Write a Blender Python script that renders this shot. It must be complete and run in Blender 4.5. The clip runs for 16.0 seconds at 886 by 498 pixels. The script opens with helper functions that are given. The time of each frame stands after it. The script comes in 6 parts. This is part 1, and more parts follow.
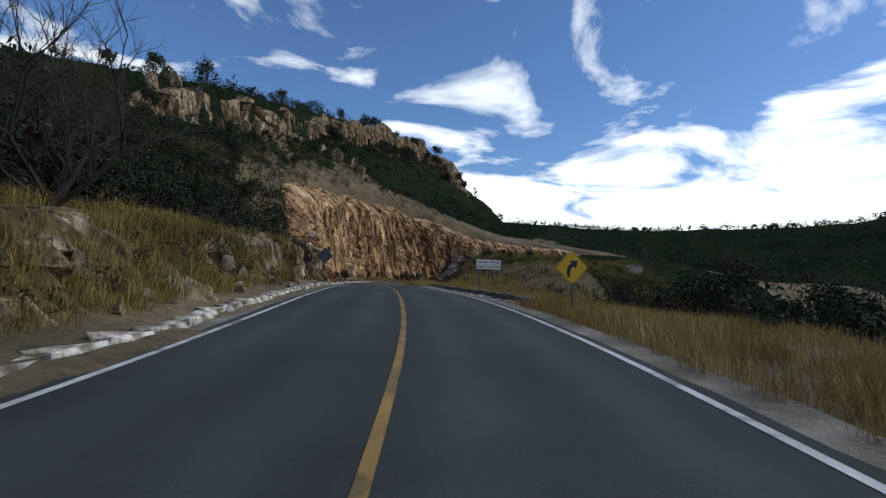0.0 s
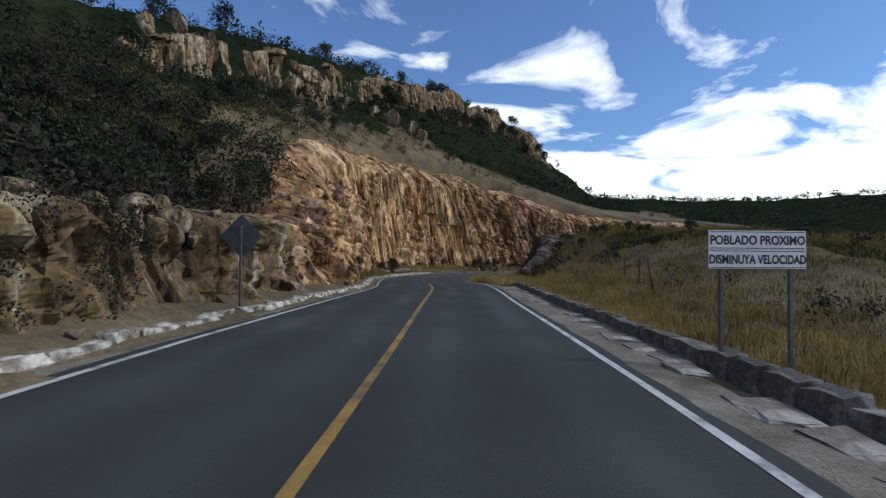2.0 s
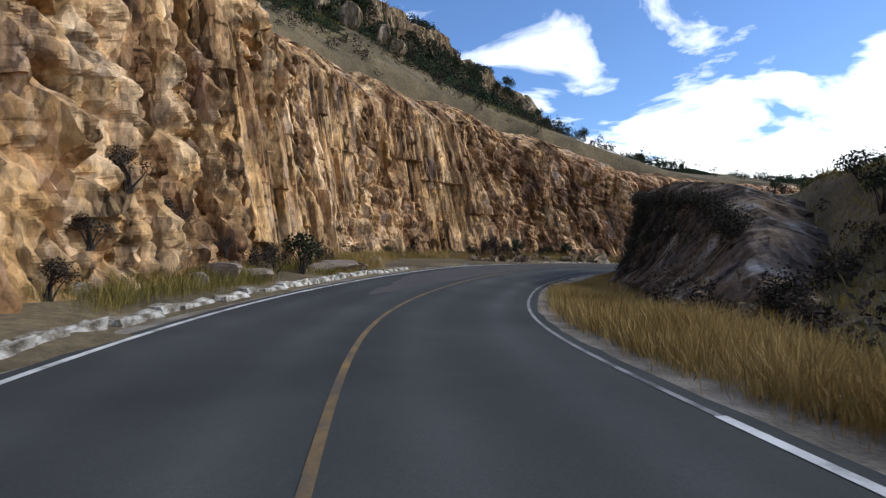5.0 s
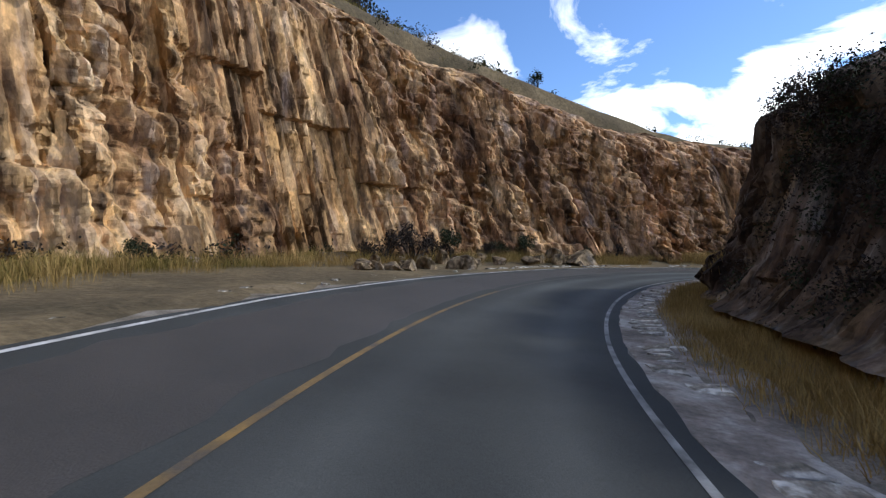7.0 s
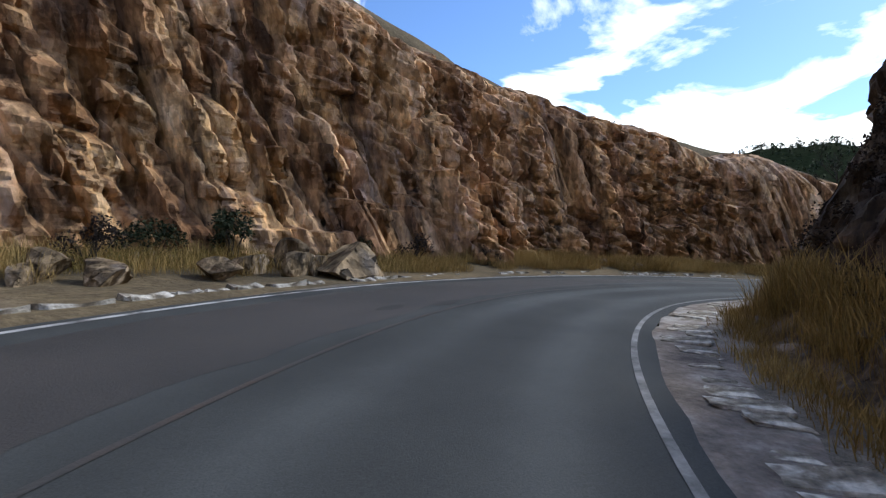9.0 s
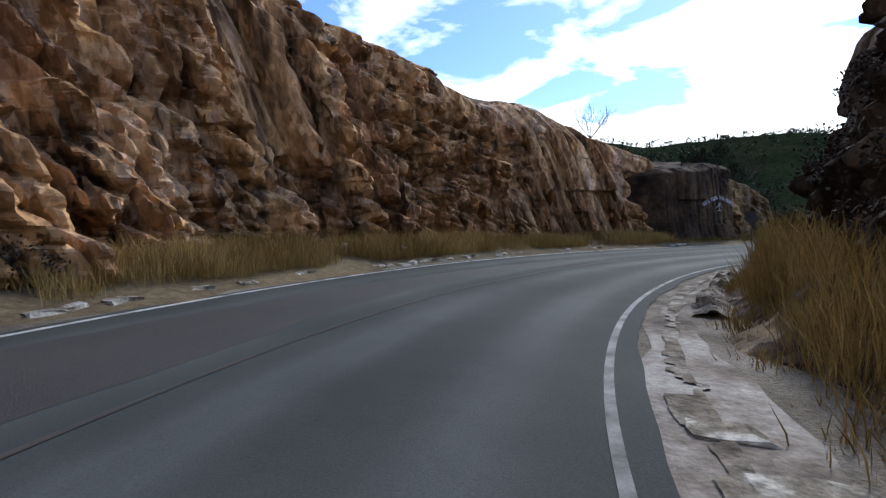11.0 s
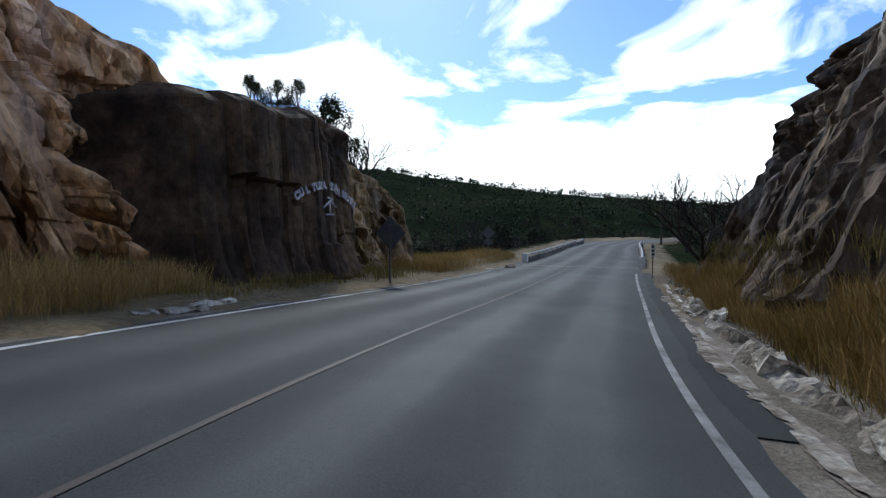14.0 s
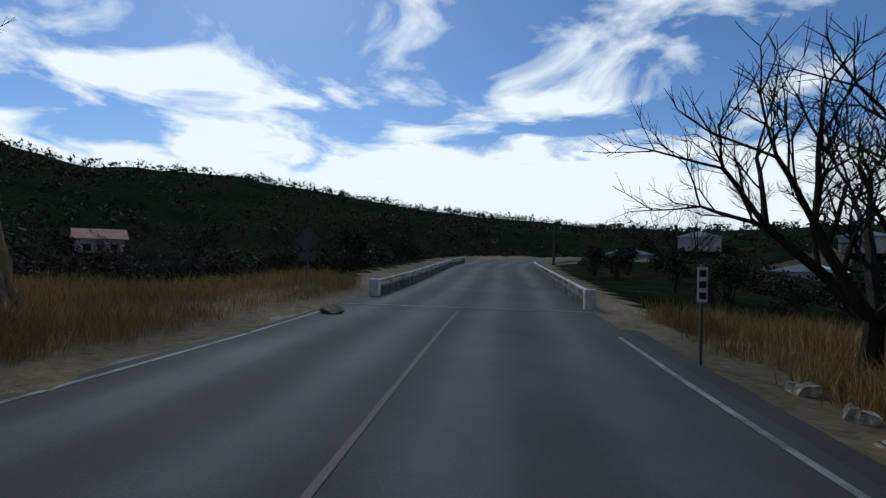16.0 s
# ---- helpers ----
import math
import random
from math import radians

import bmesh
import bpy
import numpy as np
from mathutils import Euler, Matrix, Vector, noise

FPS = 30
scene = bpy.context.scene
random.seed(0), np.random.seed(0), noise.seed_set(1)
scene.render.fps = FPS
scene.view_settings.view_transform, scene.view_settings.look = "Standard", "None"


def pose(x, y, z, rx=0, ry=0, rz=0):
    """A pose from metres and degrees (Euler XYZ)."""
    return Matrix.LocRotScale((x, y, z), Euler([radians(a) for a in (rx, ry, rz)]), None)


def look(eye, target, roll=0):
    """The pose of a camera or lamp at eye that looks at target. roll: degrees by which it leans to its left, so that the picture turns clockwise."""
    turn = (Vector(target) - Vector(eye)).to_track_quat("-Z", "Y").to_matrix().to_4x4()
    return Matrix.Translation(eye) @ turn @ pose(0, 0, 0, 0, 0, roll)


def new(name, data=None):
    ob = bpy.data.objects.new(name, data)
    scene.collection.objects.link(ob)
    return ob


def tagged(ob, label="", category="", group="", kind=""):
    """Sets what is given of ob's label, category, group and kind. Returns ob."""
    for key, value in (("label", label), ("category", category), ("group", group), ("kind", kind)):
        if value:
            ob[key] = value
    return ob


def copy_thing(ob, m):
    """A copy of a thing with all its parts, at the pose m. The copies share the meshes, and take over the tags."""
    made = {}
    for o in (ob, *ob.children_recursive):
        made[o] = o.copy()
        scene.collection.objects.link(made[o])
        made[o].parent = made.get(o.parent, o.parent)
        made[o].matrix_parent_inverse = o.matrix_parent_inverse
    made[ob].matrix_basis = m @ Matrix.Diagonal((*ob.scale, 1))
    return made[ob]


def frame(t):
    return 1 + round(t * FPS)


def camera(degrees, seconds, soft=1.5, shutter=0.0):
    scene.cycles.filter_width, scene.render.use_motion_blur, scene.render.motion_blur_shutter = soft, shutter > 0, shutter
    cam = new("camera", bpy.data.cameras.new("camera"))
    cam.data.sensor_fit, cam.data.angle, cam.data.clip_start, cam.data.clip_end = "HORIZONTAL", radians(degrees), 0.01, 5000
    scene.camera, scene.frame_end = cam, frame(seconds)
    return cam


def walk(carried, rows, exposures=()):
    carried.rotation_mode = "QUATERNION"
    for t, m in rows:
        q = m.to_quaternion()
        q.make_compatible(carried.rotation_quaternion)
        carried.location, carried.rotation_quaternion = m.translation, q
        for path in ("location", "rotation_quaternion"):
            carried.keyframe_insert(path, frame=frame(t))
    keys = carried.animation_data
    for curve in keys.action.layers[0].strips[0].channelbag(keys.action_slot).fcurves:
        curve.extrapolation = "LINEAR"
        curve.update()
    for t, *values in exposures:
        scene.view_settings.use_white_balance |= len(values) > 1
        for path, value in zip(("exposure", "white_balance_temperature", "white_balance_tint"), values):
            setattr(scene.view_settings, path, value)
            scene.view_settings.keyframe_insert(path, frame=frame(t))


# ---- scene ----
cam = camera(83.71, 16.0, soft=1.3, shutter=0.05)
PATH = [
    (0.0, (0.000, -0.000, 1.250), (0.000, 9.985, 1.802), 1.74),
    (0.5, (0.126, 4.784, 1.439), (-0.311, 14.762, 1.938), 0.99),
    (1.0, (0.008, 9.697, 1.637), (-0.886, 19.650, 2.012), 1.70),
    (1.5, (-0.302, 14.288, 1.752), (-1.573, 24.203, 2.026), 1.15),
    (2.0, (-0.685, 18.950, 1.811), (-2.242, 28.827, 1.981), 0.41),
    (2.5, (-1.259, 23.460, 1.839), (-3.036, 33.300, 1.819), 1.49),
    (3.0, (-1.798, 27.794, 1.818), (-3.678, 37.615, 1.684), 0.85),
    (3.2, (-1.994, 29.313, 1.806), (-3.889, 39.130, 1.648), 0.86),
    (5.3, (-6.123, 51.375, 1.394), (-7.178, 61.318, 1.234), 0.65),
    (5.5, (-6.156, 53.374, 1.343), (-7.131, 63.323, 1.124), 0.59),
    (6.0, (-6.259, 58.239, 1.213), (-6.933, 68.211, 0.902), 0.01),
    (6.5, (-6.188, 62.847, 1.102), (-6.411, 72.841, 0.866), -1.03),
    (7.0, (-5.830, 67.392, 1.038), (-5.447, 77.384, 0.906), -0.17),
    (7.5, (-5.138, 71.518, 0.981), (-3.966, 81.447, 0.796), -0.41),
    (8.0, (-4.003, 75.590, 0.914), (-1.840, 85.352, 0.759), -1.08),
    (8.5, (-2.445, 79.301, 0.866), (0.848, 88.742, 0.742), -0.04),
    (9.0, (-0.691, 82.139, 0.807), (3.817, 91.063, 0.571), 1.14),
    (9.5, (1.220, 84.392, 0.739), (6.949, 92.583, 0.458), 1.52),
    (9.7, (2.115, 85.221, 0.711), (8.275, 93.094, 0.459), 0.78),
    (11.8, (11.238, 91.098, 0.452), (20.207, 95.489, -0.088), -2.09),
    (12.0, (12.506, 91.524, 0.398), (21.723, 95.382, -0.005), -1.99),
    (12.5, (16.798, 92.303, 0.204), (26.490, 94.718, -0.285), -0.74),
    (13.0, (20.628, 92.561, 0.006), (30.564, 93.621, -0.393), -1.10),
    (13.5, (24.292, 92.390, -0.167), (34.287, 92.457, -0.499), 0.33),
    (14.0, (27.627, 91.857, -0.283), (37.581, 90.951, -0.563), 0.02),
    (14.5, (30.907, 91.064, -0.373), (40.749, 89.305, -0.570), 0.09),
    (15.0, (34.015, 90.171, -0.455), (43.695, 87.664, -0.583), 1.20),
    (15.5, (37.120, 89.008, -0.501), (46.642, 85.956, -0.586), 1.65),
    (16.0, (39.936, 87.846, -0.520), (49.362, 84.508, -0.410), 1.03),
]
walk(cam, [(t, look(eye, target, roll)) for t, eye, target, roll in PATH],
     [(0.0, -0.95, 6200, 6), (3.0, -0.6, 6250, 7), (6.0, -0.25, 6300, 8), (9.0, -0.2, 6200, 8), (12.5, -0.3, 6100, 7), (14.0, -0.5, 6100, 5), (15.0, -1.0, 6050, 4), (15.5, -1.4, 6000, 3), (16.0, -1.5, 5900, 3)])

SUN_TO = Vector((0.80, 0.02, 0.64)).normalized()
world = bpy.data.worlds.new("sky")
scene.world = world
world.use_nodes = True
wt = world.node_tree
wt.nodes.clear()


def wnode(kind, **kw):
    n = wt.nodes.new(kind)
    for k, v in kw.items():
        n.inputs[k].default_value = v
    return n


w_out = wnode("ShaderNodeOutputWorld")
w_bg = wnode("ShaderNodeBackground")
w_sky = wnode("ShaderNodeTexSky")
w_sky.sky_type = "NISHITA"
w_sky.sun_disc = False
w_sky.sun_elevation = math.asin(SUN_TO.z)
w_sky.sun_rotation = math.atan2(SUN_TO.x, SUN_TO.y)
w_sky.air_density, w_sky.dust_density, w_sky.ozone_density = 1.0, 0.3, 3.0
w_gain = wnode("ShaderNodeVectorMath")
w_gain.operation = "MULTIPLY"
w_gain.inputs[1].default_value = (0.165, 0.19, 0.235)
wt.links.new(w_sky.outputs[0], w_gain.inputs[0])
w_tc = wnode("ShaderNodeTexCoord")
w_sep = wnode("ShaderNodeSeparateXYZ")
wt.links.new(w_tc.outputs["Generated"], w_sep.inputs[0])
w_add = wnode("ShaderNodeMath")
w_add.operation = "ADD"
w_add.inputs[1].default_value = 0.12
w_abs = wnode("ShaderNodeMath")
w_abs.operation = "ABSOLUTE"
wt.links.new(w_sep.outputs["Z"], w_abs.inputs[0])
wt.links.new(w_abs.outputs[0], w_add.inputs[0])
w_div = wnode("ShaderNodeVectorMath")
w_div.operation = "DIVIDE"
w_cmb = wnode("ShaderNodeCombineXYZ")
for k in "XYZ":
    wt.links.new(w_add.outputs[0], w_cmb.inputs[k])
wt.links.new(w_tc.outputs["Generated"], w_div.inputs[0])
wt.links.new(w_cmb.outputs[0], w_div.inputs[1])
w_noise = wnode("ShaderNodeTexNoise", Scale=1.5, Detail=9.0, Roughness=0.55, Distortion=0.5)
wt.links.new(w_div.outputs[0], w_noise.inputs["Vector"])
# a bank of cloud along the horizon, thin wisps above it, thicker toward the sun
w_band = wnode("ShaderNodeMapRange")
w_band.interpolation_type = "SMOOTHSTEP"
w_band.inputs["From Min"].default_value, w_band.inputs["From Max"].default_value = 0.12, 0.24
w_band.inputs["To Min"].default_value, w_band.inputs["To Max"].default_value = 0.22, -0.02
wt.links.new(w_sep.outputs["Z"], w_band.inputs["Value"])
w_dot = wnode("ShaderNodeVectorMath")
w_dot.operation = "DOT_PRODUCT"
w_dot.inputs[1].default_value = (0.95, 0.0, 0.0)
wt.links.new(w_tc.outputs["Generated"], w_dot.inputs[0])
w_side = wnode("ShaderNodeMapRange")
w_side.inputs["From Min"].default_value, w_side.inputs["From Max"].default_value = 0.2, 0.95
w_side.inputs["To Min"].default_value, w_side.inputs["To Max"].default_value = 0.0, 0.06
wt.links.new(w_dot.outputs["Value"], w_side.inputs["Value"])
w_base = wnode("ShaderNodeMath")
w_base.operation = "ADD"
wt.links.new(w_band.outputs[0], w_base.inputs[0])
wt.links.new(w_side.outputs[0], w_base.inputs[1])
w_sum = wnode("ShaderNodeMath")
w_sum.operation = "ADD"
wt.links.new(w_noise.outputs["Fac"], w_sum.inputs[0])
wt.links.new(w_base.outputs[0], w_sum.inputs[1])
w_ramp = wnode("ShaderNodeValToRGB")
w_ramp.color_ramp.elements[0].position, w_ramp.color_ramp.elements[1].position = 0.50, 0.62
wt.links.new(w_sum.outputs[0], w_ramp.inputs[0])
w_mix = wnode("ShaderNodeMix")
w_mix.data_type = "RGBA"
w_mix.inputs["B"].default_value = (2.6, 2.62, 2.64, 1)
wt.links.new(w_ramp.outputs[0], w_mix.inputs["Factor"])
wt.links.new(w_gain.outputs[0], w_mix.inputs["A"])
wt.links.new(w_mix.outputs["Result"], w_bg.inputs["Color"])
w_bg.inputs["Strength"].default_value = 1.0
wt.links.new(w_bg.outputs[0], w_out.inputs[0])

sun = new("sun", bpy.data.lights.new("sun", "SUN"))
sun.data.energy, sun.data.angle, sun.data.color = 3.0, radians(6), (1.0, 0.94, 0.85)
sun.matrix_world = look((0, 0, 60), Vector((0, 0, 60)) - SUN_TO)


# ---- materials ----
def stops(node, cols):
    r = node.color_ramp
    while len(r.elements) < len(cols):
        r.elements.new(0.5)
    for e, (p, c) in zip(r.elements, cols):
        e.position, e.color = p, (*c, 1)


def surface(name, cols, scale=1.0, stretch=(1, 1, 1), detail=8, rough=0.9, fine=8.0, fine_amount=0.35, bump=0.3, bump_scale=20.0, spec=0.3, metal=0.0, by_object=0.0, coords="Object", streak=None, pale=None):
    """Colour from a wide noise, mottled by a fine one, with relief."""
    m = bpy.data.materials.new(name)
    m.use_nodes = True
    t = m.node_tree
    b = t.nodes["Principled BSDF"]
    b.inputs["Roughness"].default_value = rough
    b.inputs["Specular IOR Level"].default_value = spec
    b.inputs["Metallic"].default_value = metal
    tc = t.nodes.new("ShaderNodeTexCoord")
    mp = t.nodes.new("ShaderNodeMapping")
    mp.inputs["Scale"].default_value = stretch
    t.links.new(tc.outputs[coords], mp.inputs[0])
    n1 = t.nodes.new("ShaderNodeTexNoise")
    n1.inputs["Scale"].default_value, n1.inputs["Detail"].default_value, n1.inputs["Roughness"].default_value = scale, detail, 0.62
    t.links.new(mp.outputs[0], n1.inputs["Vector"])
    ramp = t.nodes.new("ShaderNodeValToRGB")
    stops(ramp, cols)
    t.links.new(n1.outputs["Fac"], ramp.inputs[0])
    n2 = t.nodes.new("ShaderNodeTexNoise")
    n2.inputs["Scale"].default_value, n2.inputs["Detail"].default_value, n2.inputs["Roughness"].default_value = fine, 6, 0.7
    t.links.new(mp.outputs[0], n2.inputs["Vector"])
    mr = t.nodes.new("ShaderNodeMapRange")
    mr.inputs["From Min"].default_value, mr.inputs["From Max"].default_value = 0.3, 0.7
    mr.inputs["To Min"].default_value, mr.inputs["To Max"].default_value = 1 - fine_amount, 1 + fine_amount
    t.links.new(n2.outputs["Fac"], mr.inputs["Value"])
    sc = t.nodes.new("ShaderNodeVectorMath")
    sc.operation = "SCALE"
    t.links.new(ramp.outputs[0], sc.inputs[0])
    t.links.new(mr.outputs[0], sc.inputs["Scale"])
    tone = sc.outputs[0]
    if streak:
        # dark upright streaks, then pale ones, from one noise stretched in height
        m4 = t.nodes.new("ShaderNodeMapping")
        m4.inputs["Scale"].default_value = (1.5, 1.5, 0.2)
        t.links.new(tc.outputs[coords], m4.inputs[0])
        n4 = t.nodes.new("ShaderNodeTexNoise")
        n4.inputs["Scale"].default_value, n4.inputs["Detail"].default_value, n4.inputs["Roughness"].default_value = 0.8, 9, 0.6
        t.links.new(m4.outputs[0], n4.inputs["Vector"])
        r4 = t.nodes.new("ShaderNodeValToRGB")
        stops(r4, [(0.36, (0.8, 0.8, 0.8)), (0.47, (0, 0, 0))])
        t.links.new(n4.outputs["Fac"], r4.inputs[0])
        x4 = t.nodes.new("ShaderNodeMix")
        x4.data_type = "RGBA"
        x4.inputs["B"].default_value = (*streak, 1)
        t.links.new(r4.outputs[0], x4.inputs["Factor"])
        t.links.new(sc.outputs[0], x4.inputs["A"])
        r5 = t.nodes.new("ShaderNodeValToRGB")
        stops(r5, [(0.54, (0, 0, 0)), (0.66, (0.6, 0.6, 0.6))])
        t.links.new(n4.outputs["Fac"], r5.inputs[0])
        x5 = t.nodes.new("ShaderNodeMix")
        x5.data_type = "RGBA"
        x5.inputs["B"].default_value = (*(pale or [min(0.6, c * 5 + 0.12) for c in streak]), 1)
        t.links.new(r5.outputs[0], x5.inputs["Factor"])
        t.links.new(x4.outputs["Result"], x5.inputs["A"])
        tone = x5.outputs["Result"]
    if by_object:
        oi = t.nodes.new("ShaderNodeObjectInfo")
        m2 = t.nodes.new("ShaderNodeMapRange")
        m2.inputs["To Min"].default_value, m2.inputs["To Max"].default_value = 1 - by_object, 1 + by_object
        t.links.new(oi.outputs["Random"], m2.inputs["Value"])
        s2 = t.nodes.new("ShaderNodeVectorMath")
        s2.operation = "SCALE"
        t.links.new(tone, s2.inputs[0])
        t.links.new(m2.outputs[0], s2.inputs["Scale"])
        tone = s2.outputs[0]
    t.links.new(tone, b.inputs["Base Color"])
    if bump and streak:
        # sharp chipped facets: each cell of broken stone has its own tilt and shade
        geo = t.nodes.new("ShaderNodeNewGeometry")
        normal = geo.outputs["Normal"]
        for size, tilt, shade, tall in ((1.3, 0.42, 0.12, 0.2), (3.2, 0.38, 0.2, 0.32), (8.0, 0.26, 0.2, 0.6)):
            m6 = t.nodes.new("ShaderNodeMapping")
            m6.inputs["Scale"].default_value = (1, 1, tall)
            t.links.new(tc.outputs[coords], m6.inputs[0])
            w6 = t.nodes.new("ShaderNodeVectorMath")
            w6.operation = "MULTIPLY_ADD"
            w6.inputs[1].default_value = (0.35 / size,) * 3
            t.links.new(n2.outputs["Color"], w6.inputs[0])
            t.links.new(m6.outputs[0], w6.inputs[2])
            v6 = t.nodes.new("ShaderNodeTexVoronoi")
            v6.inputs["Scale"].default_value = size
            t.links.new(w6.outputs[0], v6.inputs["Vector"])
            k6 = t.nodes.new("ShaderNodeVectorMath")
            k6.operation = "MULTIPLY_ADD"
            k6.inputs[1].default_value = (2 * tilt, 2 * tilt, 2 * tilt)
            k6.inputs[2].default_value = (-tilt, -tilt, -tilt)
            t.links.new(v6.outputs["Color"], k6.inputs[0])
            a6 = t.nodes.new("ShaderNodeVectorMath")
            a6.operation = "ADD"
            t.links.new(normal, a6.inputs[0])
            t.links.new(k6.outputs[0], a6.inputs[1])
            normal = a6.outputs[0]
            c6 = t.nodes.new("ShaderNodeSeparateColor")
            t.links.new(v6.outputs["Color"], c6.inputs[0])
            r6 = t.nodes.new("ShaderNodeMapRange")
            r6.inputs["To Min"].default_value, r6.inputs["To Max"].default_value = 1 - shade, 1 + shade * 0.75
            t.links.new(c6.outputs["Blue"], r6.inputs["Value"])
            s6 = t.nodes.new("ShaderNodeVectorMath")
            s6.operation = "SCALE"
            t.links.new(tone, s6.inputs[0])
            t.links.new(r6.outputs[0], s6.inputs["Scale"])
            tone = s6.outputs[0]
        t.links.new(tone, b.inputs["Base Color"])
        u6 = t.nodes.new("ShaderNodeVectorMath")
        u6.operation = "NORMALIZE"
        t.links.new(normal, u6.inputs[0])
        n3 = t.nodes.new("ShaderNodeTexNoise")
        n3.inputs["Scale"].default_value, n3.inputs["Detail"].default_value = bump_scale * 2, 8
        t.links.new(mp.outputs[0], n3.inputs["Vector"])
        bp = t.nodes.new("ShaderNodeBump")
        bp.inputs["Strength"].default_value, bp.inputs["Distance"].default_value = bump * 0.6, 0.04
        t.links.new(n3.outputs["Fac"], bp.inputs["Height"])
        t.links.new(u6.outputs[0], bp.inputs["Normal"])
        t.links.new(bp.outputs[0], b.inputs["Normal"])
    elif bump:
        n3 = t.nodes.new("ShaderNodeTexNoise")
        n3.inputs["Scale"].default_value, n3.inputs["Detail"].default_value = bump_scale, 6
        t.links.new(mp.outputs[0], n3.inputs["Vector"])
        bp = t.nodes.new("ShaderNodeBump")
        bp.inputs["Strength"].default_value, bp.inputs["Distance"].default_value = bump, 0.05
        t.links.new(n3.outputs["Fac"], bp.inputs["Height"])
        t.links.new(bp.outputs[0], b.inputs["Normal"])
    return m


def island_tint(m, amount):
    """Vary a joined foliage or rubble mesh piece by piece."""
    t = m.node_tree
    b = t.nodes["Principled BSDF"]
    src = b.inputs["Base Color"].links[0].from_socket
    g = t.nodes.new("ShaderNodeNewGeometry")
    mr = t.nodes.new("ShaderNodeMapRange")
    mr.inputs["To Min"].default_value, mr.inputs["To Max"].default_value = 1 - amount, 1 + amount
    t.links.new(g.outputs["Random Per Island"], mr.inputs["Value"])
    s = t.nodes.new("ShaderNodeVectorMath")
    s.operation = "SCALE"
    t.links.new(src, s.inputs[0])
    t.links.new(mr.outputs[0], s.inputs["Scale"])
    t.links.new(s.outputs[0], b.inputs["Base Color"])
    return m


M_asphalt = surface("asphalt", [(0.3, (0.036, 0.039, 0.039)), (0.55, (0.050, 0.054, 0.053)), (0.75, (0.066, 0.069, 0.067))], 0.35, (1, 1, 1), 5, 0.62, 60, 0.22, 0.2, 90, 0.16)
def add_wear_and_sheen(m):
    """Wheel tracks: polished, paler asphalt; also the sky sheen painted in round the bend."""
    t = m.node_tree
    b = t.nodes["Principled BSDF"]
    src = b.inputs["Base Color"].links[0].from_socket
    at = t.nodes.new("ShaderNodeAttribute")
    at.attribute_name = "wear_and_sheen"
    mr = t.nodes.new("ShaderNodeMapRange")
    mr.inputs["To Min"].default_value, mr.inputs["To Max"].default_value = 0.85, 1.6
    t.links.new(at.outputs["Fac"], mr.inputs["Value"])
    s = t.nodes.new("ShaderNodeVectorMath")
    s.operation = "SCALE"
    t.links.new(src, s.inputs[0])
    t.links.new(mr.outputs[0], s.inputs["Scale"])
    t.links.new(s.outputs[0], b.inputs["Base Color"])
    m2 = t.nodes.new("ShaderNodeMapRange")
    m2.inputs["To Min"].default_value, m2.inputs["To Max"].default_value = 0.88, 0.72
    t.links.new(at.outputs["Fac"], m2.inputs["Value"])
    t.links.new(m2.outputs[0], b.inputs["Roughness"])


add_wear_and_sheen(M_asphalt)
# warmer asphalt tone for the painted-in sunlit strip of the outer lane
M_sunstrip = surface("sunlit_asphalt", [(0.3, (0.041, 0.040, 0.039)), (0.7, (0.063, 0.058, 0.055))], 0.5, (1, 1, 1), 5, 0.66, 60, 0.25, 0.3, 70, 0.3)
M_seal = surface("bitumen_seal", [(0.3, (0.022, 0.022, 0.022)), (0.7, (0.036, 0.036, 0.035))], 3, (1, 1, 1), 5, 0.7, 30, 0.25, 0.1, 60, 0.3)
M_white = surface("road_paint_white", [(0.34, (0.14, 0.14, 0.135)), (0.47, (0.44, 0.44, 0.43)), (0.7, (0.62, 0.62, 0.61))], 2.2, (1, 1, 1), 8, 0.7, 40, 0.12, 0.15, 60)
M_wornwhite = surface("road_paint_worn_white", [(0.34, (0.07, 0.07, 0.068)), (0.48, (0.17, 0.17, 0.165)), (0.70, (0.33, 0.33, 0.32))], 2.6, (1, 1, 1), 9, 0.72, 40, 0.15, 0.15, 60)
M_yellow = surface("road_paint_yellow", [(0.36, (0.085, 0.068, 0.042)), (0.49, (0.25, 0.15, 0.042)), (0.7, (0.37, 0.225, 0.05))], 1.6, (1, 1, 1), 8, 0.7, 40, 0.18, 0.15, 60)
M_wornyellow = surface("road_paint_worn_yellow", [(0.36, (0.06, 0.055, 0.05)), (0.5, (0.14, 0.095, 0.045)), (0.7, (0.25, 0.155, 0.05))], 1.6, (1, 1, 1), 8, 0.7, 40, 0.2, 0.15, 60)
M_faded = surface("road_paint_faded", [(0.40, (0.055, 0.054, 0.052)), (0.60, (0.070, 0.056, 0.050)), (0.80, (0.11, 0.07, 0.054))], 1.3, (1, 1, 1), 8, 0.62, 40, 0.2, 0.15, 60, 0.2)
M_ochre = surface("ochre_rock", [(0.30, (0.085, 0.052, 0.032)), (0.40, (0.26, 0.16, 0.085)), (0.50, (0.44, 0.28, 0.14)), (0.60, (0.53, 0.37, 0.21)), (0.72, (0.34, 0.265, 0.20))], 0.5, (1, 1, 0.5), 12, 0.93, 2.6, 0.5, 1.0, 5.0, 0.2, streak=(0.06, 0.042, 0.03))

